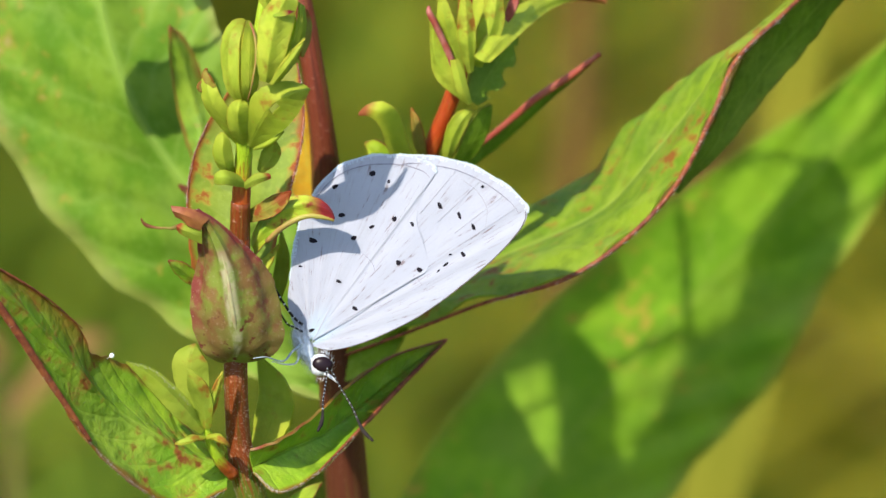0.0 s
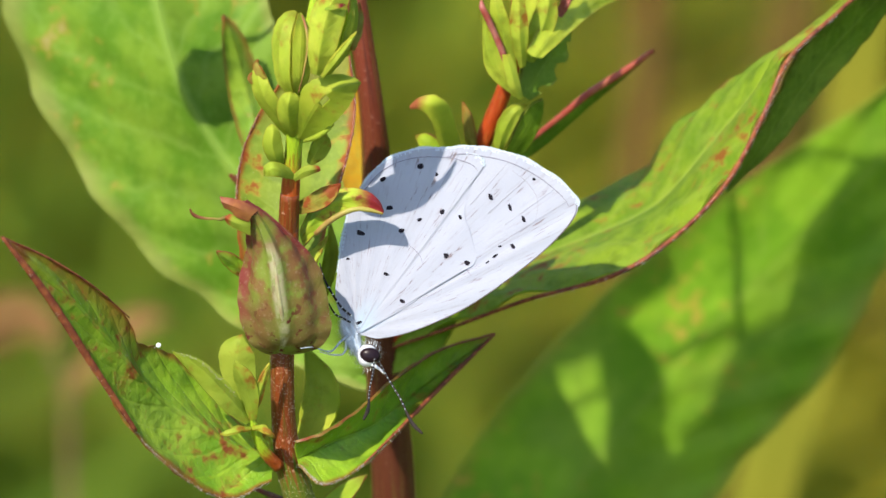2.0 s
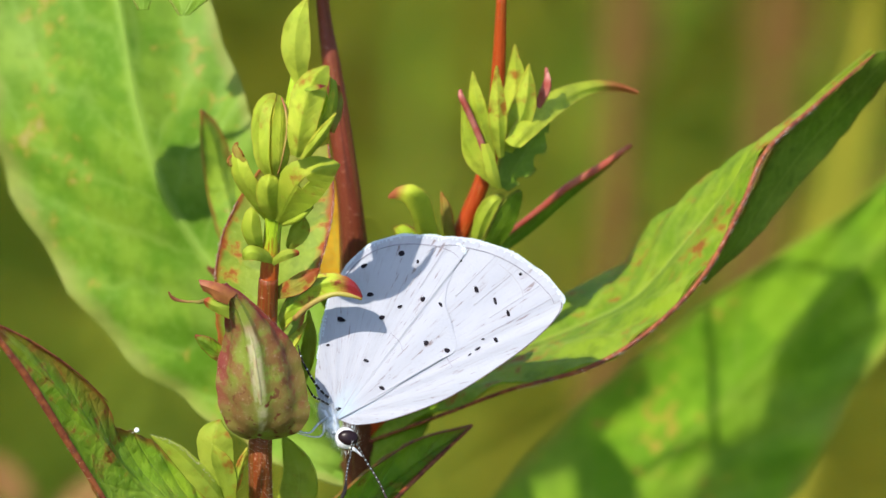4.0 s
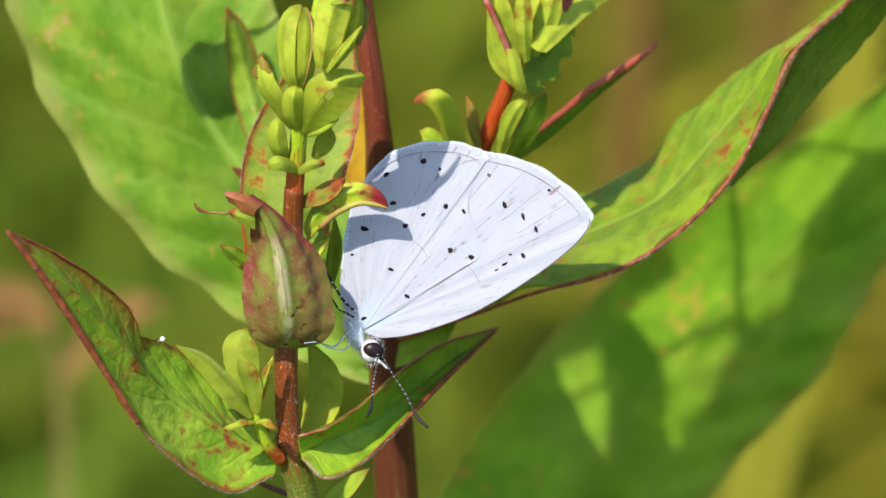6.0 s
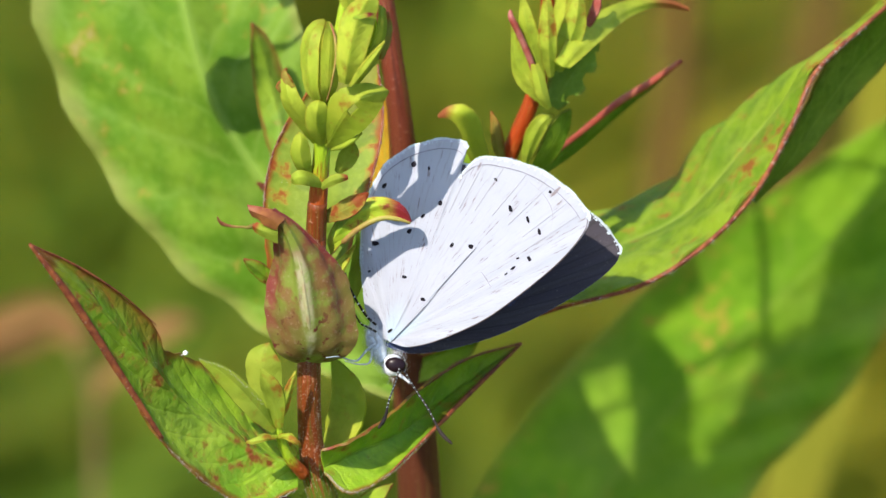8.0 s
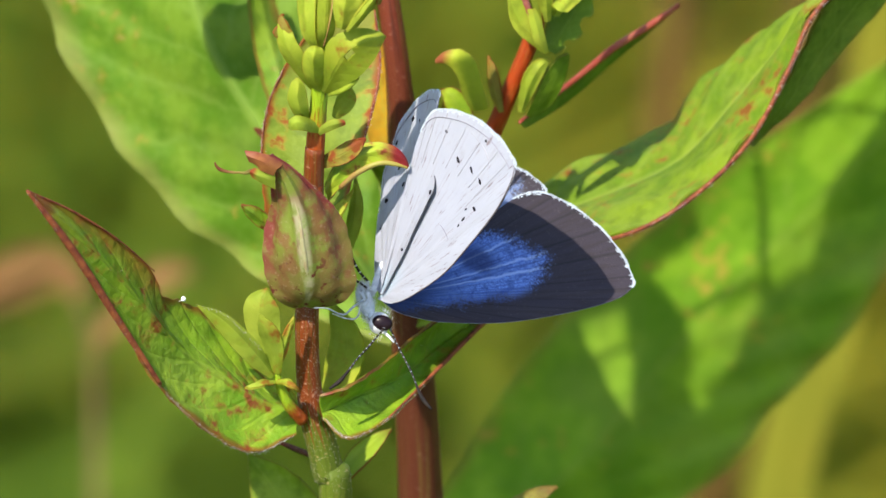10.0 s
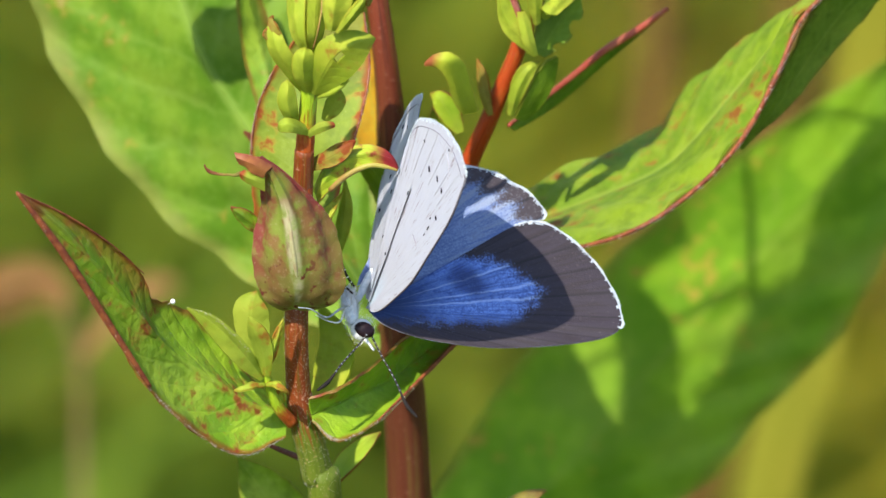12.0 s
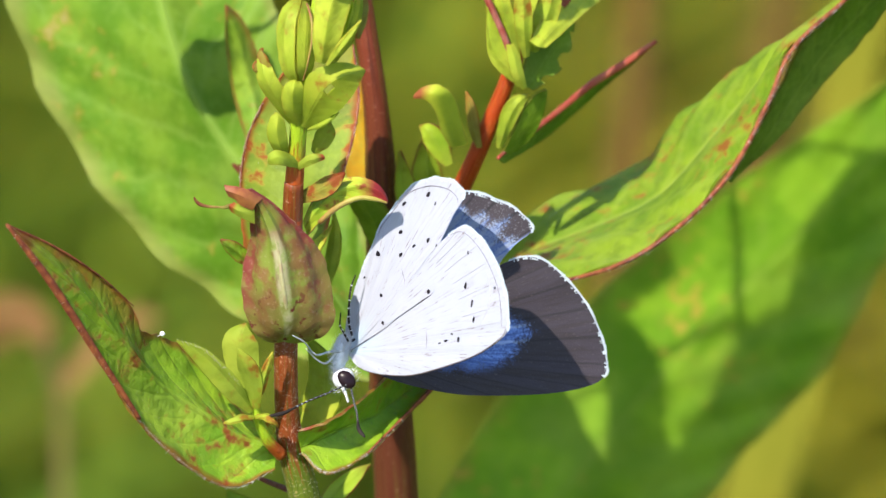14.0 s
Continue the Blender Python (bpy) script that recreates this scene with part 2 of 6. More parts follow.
def spline(pts, n):
    """n places along a smooth curve through the points given."""
    p = [Vector(q) for q in pts]
    p = [p[0] * 2 - p[1]] + p + [p[-1] * 2 - p[-2]]
    seg = len(p) - 3
    res = []
    for i in range(n):
        x = i / (n - 1) * seg
        k = min(int(x), seg - 1)
        t = x - k
        a, b, c, d = p[k:k + 4]
        res.append(0.5 * ((2 * b) + (c - a) * t + (2 * a - 5 * b + 4 * c - d) * t * t + (3 * b - a - 3 * c + d) * t ** 3))
    return res


def loft(name, left, mid, right, mat, parent, label="", bulge=0.6, ripple=0.15, nu=34, nv=7, thick=0.16, seed=0, bite=None, ridge=0.0):
    """A leaf blade through its left margin, midrib and right margin."""
    L, C, R = spline(left, nu), spline(mid, nu), spline(right, nu)
    verts, uvs, faces = [], [], []
    w = 2 * nv + 1
    for i in range(nu):
        t = i / (nu - 1)
        tan = (C[min(i + 1, nu - 1)] - C[max(i - 1, 0)]).normalized()
        for j in range(w):
            s = j / nv - 1
            a = abs(s)
            rim = L[i] if s < 0 else R[i]
            p = C[i].lerp(rim, a)
            side = (rim - C[i])
            nor = tan.cross(side if s > 0 else -side)
            nor = nor.normalized() if nor.length > 1e-6 else Vector((0, -1, 0))
            ph = (t * 9 - a * 1.9) * 2 * math.pi
            h = bulge * math.sin(math.pi * min(a, 1) * 0.9) * min(1, side.length / 3) + ripple * math.cos(ph) * a * min(1, side.length / 3)
            h -= ridge * math.cos(a * math.pi * 4) * math.sin(math.pi * t)
            h += ripple * 1.6 * a * a * noise.noise(Vector((t * 5 + seed, s * 1.3, seed * 3.1)))
            edge = (0.10 if nu < 50 else 0.04) * a ** 6 * noise.noise(Vector((t * 30 + seed * 7, s, 2.0)))
            verts.append(world_mm(p + nor * h + side * edge * 0.6))
            uvs.append((t, s * 0.5 + 0.5))
    for i in range(nu - 1):
        for j in range(w - 1):
            if bite and bite(i / (nu - 1), (j + 0.5) / nv - 1):
                continue
            k = i * w + j
            faces.append((k, k + 1, k + w + 1, k + w))
    return part(name, verts, faces, mat, parent, label, uvs, True, thick * 0.001)


def width_at(t, peak, foot):
    if t < peak:
        return foot + (1 - foot) * math.sin(math.pi / 2 * t / peak)
    return math.cos(math.pi / 2 * ((t - peak) / (1 - peak)) ** 1.15)


def blade(name, mid, half, mat, parent, label="", roll=0.0, fold=0.0, peak=0.4, foot=0.35, twist=0.0, bulge=0.3, ripple=0.08, nu=22, nv=5, thick=0.14, seed=0, bite=None):
    """A leaf along its midrib: half its width in mm, roll about the midrib (0: flat to the south), fold of its halves."""
    C = spline(mid, 9)
    left, right = [], []
    for i, c in enumerate(C):
        t = i / 8
        tan = (C[min(i + 1, 8)] - C[max(i - 1, 0)]).normalized()
        side = tan.cross(Vector((0, -1, 0)))
        side = side.normalized() if side.length > 1e-3 else Vector((1, 0, 0))
        nor = side.cross(tan).normalized()
        r = radians(roll + twist * t)
        e1 = side * math.cos(r) + nor * math.sin(r)
        e2 = nor * math.cos(r) - side * math.sin(r)
        f = radians(fold)
        w = half * max(width_at(t, peak, foot), 0.02)
        left.append(c + (-e1 * math.cos(f) - e2 * math.sin(f)) * w)
        right.append(c + (e1 * math.cos(f) - e2 * math.sin(f)) * w)
    return loft(name, left, C, right, mat, parent, label, bulge, ripple, nu, nv, thick, seed, bite)


def tube(name, pts, radii, mat, parent, label="", sides=12, n=24, ribs=0.0, kind=""):
    C = spline(pts, n)
    rr = spline([(r, 0, 0) for r in radii], n)
    verts, uvs, faces = [], [], []
    up = Vector((0, -1, 0.013))
    for i, c in enumerate(C):
        tan = (C[min(i + 1, n - 1)] - C[max(i - 1, 0)]).normalized()
        a = tan.cross(up).normalized()
        b = a.cross(tan)
        for j in range(sides + 1):
            q = 2 * math.pi * j / sides
            r = rr[i].x * (1 + ribs * math.cos(4 * q) + 0.03 * noise.noise(Vector((i * 0.7, j % sides, 1))))
            verts.append(world_mm(c + (a * math.cos(q) + b * math.sin(q)) * r))
            uvs.append((i / (n - 1), j / sides))
    w = sides + 1
    for i in range(n - 1):
        for j in range(sides):
            k = i * w + j
            faces.append((k, k + 1, k + w + 1, k + w))
    faces.append(tuple(range(sides - 1, -1, -1)))
    faces.append(tuple((n - 1) * w + j for j in range(sides)))
    return part(name, verts, faces, mat, parent, label, uvs, True, 0.0, kind)


def hairs(name, curve, count, length, parent, out, seed=0, spread=0.5, mat=None):
    """Fine bristles along a margin, one mesh."""
    rnd = random.Random(seed)
    C = spline(curve, 200)
    verts, faces = [], []
    for _ in range(count):
        i = rnd.randrange(1, 199)
        c = C[i] + Vector((rnd.gauss(0, .04), rnd.gauss(0, .15), rnd.gauss(0, .04)))
        tan = (C[i + 1] - C[i - 1]).normalized()
        d = (Vector(out) + tan * rnd.uniform(-.5, .5) + Vector((rnd.gauss(0, spread), rnd.gauss(0, spread), rnd.gauss(0, spread)))).normalized()
        ln, r = length * rnd.uniform(0.4, 1.3), 0.011
        a = d.cross(Vector((0.2, 1, 0.1))).normalized()
        b = a.cross(d)
        k = len(verts)
        for q in range(3):
            verts.append(world_mm(c + (a * math.cos(q * 2.094) + b * math.sin(q * 2.094)) * r))
        verts.append(world_mm(c + d * ln))
        faces += [(k, k + 1, k + 3), (k + 1, k + 2, k + 3), (k + 2, k, k + 3)]
    return part(name, verts, faces, mat or M_HAIR, parent, "fine pale bristles on the margin", None, False, 0.0, "stuff")


def fuzz(name, ob, count, length, parent, seed=0, lean=(0, -0.6, 0.1), keep=None):
    """Short pale hairs all over a blade or stem."""
    rnd = random.Random(seed)
    o = base_of(ob)
    polys = ob.data.polygons
    verts, faces = [], []
    for _ in range(count):
        f = polys[rnd.randrange(len(polys))]
        ps = [ob.data.vertices[k].co for k in f.vertices[:4]]
        a, b = rnd.random(), rnd.random()
        c = ps[0].lerp(ps[1], a).lerp(ps[3 % len(ps)].lerp(ps[2], a), b) + o
        if keep and not keep(TILT.transposed() @ (c - Vector((0, 0, HEIGHT))) * 1000):
            continue
        d = f.normal.copy()
        if d.y > 0:
            d = -d
        d = (d + Vector(lean) + Vector((rnd.gauss(0, .3), rnd.gauss(0, .3), rnd.gauss(0, .3)))).normalized()
        ln = length * rnd.uniform(0.5, 1.3) * 0.001
        s = d.cross(Vector((0.3, 0.9, 0.2))).normalized() * 0.000013
        q = len(verts)
        verts += [c - s, c + s, c + d * ln]
        faces.append((q, q + 1, q + 2))
    return part(name, verts, faces, M_HAIR, parent, "short pale hairs", None, False, 0.0, "stuff")


def ball(name, at, r, mat, parent, label="", stretch=(1, 1, 1), turn=None, nu=10, nv=14):
    verts, faces = [], []
    m = turn.to_3x3() if turn else Matrix.Identity(3)
    for i in range(nu + 1):
        for j in range(nv):
            a, b = math.pi * i / nu, 2 * math.pi * j / nv
            p = Vector((math.sin(a) * math.cos(b) * stretch[0], math.sin(a) * math.sin(b) * stretch[1], math.cos(a) * stretch[2])) * r
            verts.append(world_mm(Vector(at) + m @ p))
    for i in range(nu):
        for j in range(nv):
            faces.append((i * nv + j, i * nv + (j + 1) % nv, (i + 1) * nv + (j + 1) % nv, (i + 1) * nv + j))
    return part(name, verts, faces, mat, parent, label)


def rooted(p, dx=0.0, dy=0.0):
    """Where a stem through p stands on the ground, and the way up from there, dx and dy millimetres off the plumb line."""
    w = world_mm(p)
    foot = Vector((w.x + dx * 0.001, w.y + dy * 0.001, 0))
    way = []
    for t in (0.0, 0.3, 0.55, 0.75, 0.87, 0.94):
        q = foot.lerp(w, t) + Vector((dx, dy, 0)) * 0.0008 * t * (1 - t)
        way.append(TILT.transposed() @ (q - Vector((0, 0, HEIGHT))) * 1000)
    return foot, way


# ---- ground and meadow ----
def ground():
    n = Nodes("meadow_soil")
    f, g = n.noise(3.0, 5.0), n.noise(60.0, 4.0)
    c = n.mix(f, (0.07, 0.12, 0.012), (0.11, 0.14, 0.016))
    c = n.mix(n.math("MULTIPLY", g, 0.6), c, (0.07, 0.12, 0.02))
    mat = n.skin(c, 0.9, n.bump(g, 0.6, 0.02))
    verts, faces = [], []
    xs = [-400, -60, -12, -4, -2, -1, 0, 1, 2, 4, 12, 60, 400]
    for y in xs:
        for x in xs:
            verts.append((x, y, 0.03 * noise.noise(Vector((x * .9, y * .9, 0))) if abs(x) + abs(y) > 0.5 and abs(x) < 20 and abs(y) < 20 else 0.0))
    k = len(xs)
    for i in range(k - 1):
        for j in range(k - 1):
            faces.append((i * k + j, i * k + j + 1, (i + 1) * k + j + 1, (i + 1) * k + j))
    me = bpy.data.meshes.new("ground")
    me.from_pydata(verts, [], faces)
    me.materials.append(mat)
    tagged(new("ground", me), "green and earthy meadow ground reaching to the horizon", "ground", "", "structure")


def meadow():
    n = Nodes("meadow_grass")
    r = n.add("ShaderNodeNewGeometry").outputs["Random Per Island"]
    where = n.add("ShaderNodeVectorMath", {0: n.add("ShaderNodeNewGeometry").outputs["Position"], 1: (1.08, 0.2, 0.0)}).outputs[0]
    # drier patches, a hand or two wide, between the green
    dry = n.step(n.noise(5.5, 2.0, 0.5, where), 0.36, 0.62)
    c = n.mix(r, (0.125, 0.225, 0.024), (0.18, 0.29, 0.026))
    c = n.mix(dry, c, (0.40, 0.34, 0.028))
    c = n.mix(n.step(r, 0.95, 0.97), c, (0.20, 0.13, 0.04))
    mat = n.skin(c, 0.75, None, 0.4, c, 0.08)
    rnd = random.Random(5)
    verts, faces = [], []
    for i in range(90000):
        # thick round the plants, thinner and thinner with distance
        q, spread = rnd.uniform(0, 6.283), abs(rnd.gauss(0, 1.9)) if i < 60000 else 3.5 * abs(rnd.gauss(0, 1.9))
        x, y = spread * math.cos(q), 1.2 + spread * math.sin(q)
        h = rnd.uniform(0.22, 0.50)
        if -1.5 < y < 0.5 and abs(x) < 0.35:
            h *= 0.6
        w = rnd.uniform(0.0012, 0.004)
        q, lean = rnd.uniform(0, 6.283), rnd.uniform(0.3, 1.5)
        d = Vector((math.cos(q), math.sin(q), 0))
        s = Vector((-d.y, d.x, 0)) * w
        k = len(verts)
        for t in (0, 0.35, 0.7, 1.0):
            c0 = Vector((x, y, 0.02)) + d * lean * h * t * t + Vector((0, 0, h * (t - 0.12 * t * t)))
            ww = 1 - 0.92 * t ** 1.5
            verts += [c0 - s * ww, c0 + s * ww]
        for i in range(3):
            faces.append((k + 2 * i, k + 2 * i + 1, k + 2 * i + 3, k + 2 * i + 2))
    me = bpy.data.meshes.new("tall_grass")
    me.from_pydata(verts, [], faces)
    me.polygons.foreach_set("use_smooth", [True] * len(me.polygons))
    me.materials.append(mat)
    tagged(new("tall_grass", me), "tall sunlit green and yellow meadow grass", "grass", "", "stuff")


def treeline():
    """A far hedge that closes the meadow at the horizon."""
    n = Nodes("hedge_leaves")
    r = n.add("ShaderNodeNewGeometry").outputs["Random Per Island"]
    mat = n.skin(n.mix(r, (0.05, 0.10, 0.015), (0.10, 0.15, 0.02)), 0.6, None, 0.2)
    rnd = random.Random(8)
    verts, faces = [], []
    for _ in range(9000):
        a = rnd.uniform(0, 6.283)
        rad = rnd.uniform(24, 28)
        top = 3.2 + 1.4 * noise.noise(Vector((math.cos(a) * 3, math.sin(a) * 3, 0)))
        c = Vector((math.cos(a) * rad, math.sin(a) * rad, rnd.uniform(0, top)))
        e = Vector((rnd.gauss(0, 1), rnd.gauss(0, 1), rnd.gauss(0, 1))).normalized() * rnd.uniform(.3, .6)
        f = e.cross(Vector((rnd.gauss(0, 1), rnd.gauss(0, 1), rnd.gauss(0, 1)))).normalized() * rnd.uniform(.15, .3)
        k = len(verts)
        verts += [c - e, c - f, c + e, c + f]
        faces.append((k, k + 1, k + 2, k + 3))
    me = bpy.data.meshes.new("hedge")
    me.from_pydata(verts, [], faces)
    me.materials.append(mat)
    tagged(new("hedge", me), "dense green hedge far round the meadow", "hedge", "", "stuff")


# ---- blurred neighbours behind ----
def dry_plant():
    foot, way = rooted((-28.01, 240, -41.70), 10, 20)
    o = thing("dried_plant", foot, "dry brown stalk with withered drooping leaf in meadow", "plant")
    tube("stalk", way + [(-27.57, 240, -41.70), (-28.18, 240, -19.96), (-28.53, 240, -10.83), (-29.96, 240, -6.91)], [0.3] * 9 + [0.25, 0.2], M_DRY, o, n=60)
    blade("leaf", [(-29.31, 240, -6.91), (-31.48, 240, -5.17), (-34.09, 240, -5.83), (-37.14, 240, -7.35), (-40.18, 240, -9.09)], 2.2, M_DRY_LEAF, o, "withered brown curled leaf", roll=20, fold=15, peak=0.5, bulge=0.5)
    blade("leaf", [(-28.44, 240, -10.83), (-25.40, 240, -6.91), (-22.79, 240, -5.17), (-20.61, 240, -5.17)], 1.4, M_DRY_LEAF, o, "withered brown curled leaf", roll=40, fold=10)


def dead_stalks():
    for k, (a, w) in enumerate((([(18.72, 420, 31.92), (18.23, 420, 16.98), (17.13, 420, 5.53), (15.74, 420, -22.86)], 1.7),
                               ([(34.44, 520, 36.83), (32.84, 520, 20.31), (29.11, 520, 5.92), (23.77, 520, -24.47)], 2.4))):
        foot, way = rooted(a[-1], -30, 40)
        o = thing("dead_stalk", foot, "brown withered stalk standing in tall grass", "stalk", "dead stalks")
        tube("stem", way + a[::-1], [w] * 8 + [w * .9, w * .8], M_STALK, o, n=50)
        top = Vector(a[0])
        blade("seed_head", [top, top + Vector((1, 0, 8)), top + Vector((0, 0, 20))], 3.0, M_STALK, o, "brown withered seed head", fold=30)


def straw():
    for pts, half in (([(21.83, 230, -30.58), (25.28, 230, -16.35), (28.30, 230, -5.13), (31.32, 230, 10.40), (33.90, 230, 24.20), (35.63, 230, 36.28)], 2.6),):
        foot, way = rooted(pts[0], -20, 30)
        o = thing("grass_stem", foot, "yellow broad grass blade behind the leaves", "grass")
        tube("stalk", way + [pts[0]], [1.2] * 6 + [1.0], M_STRAW, o)
        blade("leaf", pts, half, M_STRAW, o, "yellowing broad leaf blade", roll=15, fold=8, peak=0.3, foot=0.8)


# ---- the plant behind, with the long leaves ----
def back_plant():
    foot, way = rooted((-1.79, 32.70, -28.40), 12, 6)
    o = thing("tall_loosestrife", foot, "tall loosestrife plant with red stem and long green leaves", "plant")
    tube("stem", way + [(-1.79, 32.70, -28.40), (-2.25, 27.72, -16.64), (-2.92, 23.26, -6.45), (-3.37, 19.86, 2.91), (-3.80, 17.77, 8.63), (-4.61, 16.48, 14.34), (-5.15, 15.97, 17.90), (-5.68, 15.46, 21.46), (-6.55, 13.13, 29.94), (-7.41, 10.00, 40.47)],
         [2.2, 2.1, 2.0, 1.9, 1.8, 1.7, 1.5, 1.35, 1.2, 1.0, .76, .66, .56, .40, .28, .22], M_STEM_BACK, o, "dark red ridged stem", n=110, ribs=0.06)
    # side branch with its flower head
    branch = tube("branch", [(-3.03, 23.52, -7.18), (-1.40, 21.15, -2.84), (0.57, 17.98, 1.47), (2.36, 15.74, 5.39), (3.60, 14.63, 8.42), (4.38, 13.91, 10.37), (5.02, 13.13, 12.50), (5.37, 12.23, 17.11), (5.53, 10.14, 22.74)],
         [.68, .66, .62, .58, .55, .52, .5, .45, .3], M_BRANCH, o, "orange-red side branch", n=40)
    # long leaf, its near margin red
    near = [(-3.02, 22.28, -5.94), (1.65, 19.27, -4.27), (6.29, 16.25, -2.54), (11.27, 14.13, -1.11), (14.99, 13.29, 1.18), (18.37, 12.81, 4.66), (20.68, 12.84, 8.93), (22.36, 13.06, 12.67), (25.56, 15.15, 15.74), (29.23, 17.98, 19.02)]
    far = [(-3.03, 23.27, -4.29), (0.58, 25.30, -1.05), (4.20, 26.09, 1.19), (8.18, 26.93, 3.30), (12.91, 27.88, 5.11), (16.13, 25.77, 8.71), (19.32, 23.19, 11.39), (22.08, 18.54, 13.08), (24.87, 15.95, 15.76), (28.87, 17.91, 19.20)]
    rib = [(-3.03, 22.87, -5.37), (1.30, 23.49, -2.67), (5.62, 22.66, -0.40), (9.93, 22.05, 1.30), (14.24, 21.26, 3.45), (17.63, 19.90, 7.22), (20.09, 17.98, 10.24), (22.30, 16.20, 12.90), (25.22, 15.95, 15.76), (29.05, 17.95, 19.09)]
    lf = loft("leaf", near, rib, far, M_LEAF_LONG, o, "long green leaf with red margin and rust spots", bulge=0.5, ripple=0.25, nu=60, nv=9)
    tube("margin", near, [.10, .12, .13, .15, .16, .16, .16, .15, .14, .1], M_RED_EDGE, lf, "thick dark red leaf margin", sides=7, n=90)
    hairs("margin_hairs", near[2:9], 800, 0.26, lf, (0.6, -0.4, -0.6), 4)
    # its turned-over far half
    turn_a = [(18.38, 13.69, 4.45), (20.27, 14.98, 7.46), (21.99, 15.26, 11.10), (23.41, 15.14, 13.60), (26.29, 15.76, 16.29), (29.23, 17.95, 19.09)]
    turn_b = [(18.60, 15.37, 4.25), (21.34, 17.62, 6.84), (23.88, 18.91, 9.90), (26.41, 19.46, 12.77), (28.94, 19.89, 16.01), (31.43, 19.45, 19.41)]
    turn_m = [(18.51, 14.53, 4.35), (20.88, 16.70, 7.19), (23.05, 17.46, 10.56), (24.99, 17.70, 13.21), (27.66, 18.22, 16.16), (30.33, 18.70, 19.25)]
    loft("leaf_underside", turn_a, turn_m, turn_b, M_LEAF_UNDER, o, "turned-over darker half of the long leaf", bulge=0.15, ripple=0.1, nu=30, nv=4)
    # the broad leaf in front of the meadow, with shade on it
    loft("leaf",
         [(-5.52, 74.99, -27.17), (-0.15, 73.16, -17.55), (4.43, 71.33, -10.07), (10.51, 69.70, -3.20), (19.61, 67.77, 4.52), (29.79, 67.57, 11.36), (38.61, 67.81, 19.04)],
         [(-5.13, 73.68, -27.51), (6.34, 72.70, -18.31), (12.45, 71.79, -11.41), (18.14, 70.29, -4.92), (24.97, 69.38, 1.94), (32.57, 68.78, 9.93), (38.61, 67.78, 19.11)],
         [(-4.75, 75.25, -27.94), (14.87, 74.99, -19.41), (21.25, 73.30, -12.89), (26.04, 72.25, -7.87), (29.99, 71.34, -0.84), (35.54, 70.75, 7.54), (38.68, 67.76, 19.19)],
         M_LEAF_BROAD, o, "broad green lance-shaped leaf, partly shaded", bulge=0.3, ripple=0.25, nu=50, nv=9, seed=2)
    tube("petiole", [(-1.86, 34.18, -28.09), (-3.11, 46.71, -27.77), (-4.31, 62.45, -27.53), (-5.13, 74.32, -27.53)], [.8, .7, .6, .5], M_STEM_BACK, o, sides=8)
    # the big leaf on the other side
    loft("leaf",
         [(-3.04, 25.78, -9.00), (-8.14, 29.44, -7.23), (-12.36, 32.85, -4.70), (-17.58, 34.45, -1.13), (-22.39, 35.37, 4.35), (-26.14, 35.93, 10.83), (-27.93, 34.95, 17.59), (-27.19, 34.43, 27.08), (-22.79, 33.91, 36.55)],
         [(-2.96, 24.21, -8.63), (-5.57, 25.51, -4.30), (-8.65, 26.82, 0.04), (-11.37, 27.02, 3.48), (-13.93, 28.60, 7.11), (-15.93, 28.79, 10.56), (-17.59, 29.85, 15.66), (-19.46, 32.21, 25.18), (-22.71, 33.89, 36.62)],
         [(-2.89, 25.51, -8.28), (-3.77, 27.35, -1.41), (-5.22, 28.27, 4.03), (-7.04, 28.27, 8.02), (-8.68, 29.71, 12.03), (-10.14, 30.10, 14.94), (-11.44, 31.81, 18.25), (-15.49, 34.17, 27.80), (-22.64, 33.86, 36.70)],
         M_LEAF_SOFT, o, "large pale green leaf with pinkish margin", bulge=1.0, ripple=0.35, nu=50, nv=9, seed=3)
    # unseen leaves added above, on petioles, to cast shade on the big leaves
    shade_leaf = [(-26.84, 2.50, 29.92), (-26.67, 2.50, 28.10), (-26.68, 2.50, 25.95), (-26.88, 2.50, 24.18)]
    loft("leaf", [(-28.35, 2.50, 29.68), (-28.84, 2.50, 27.98), (-28.60, 2.50, 25.93), (-27.49, 2.50, 24.21)], shade_leaf, [(-25.33, 2.50, 30.15), (-24.51, 2.50, 28.21), (-24.77, 2.50, 25.97), (-26.27, 2.50, 24.15)], M_LEAF_SOFT, o, "unseen leaf added to shade the big pale leaf", bulge=0.4, ripple=0.1, nu=30, nv=5)
    tube("petiole", [(-6.55, 13.13, 29.94), Vector((-6.55, 13.13, 29.94)).lerp(Vector(shade_leaf[0]), 0.5), shade_leaf[0]], [.22, .2, .18], M_STEM_BACK, o, sides=7)
    # three more added casters, outlined from the shade wanted on the broad leaf
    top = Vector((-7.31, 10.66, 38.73))
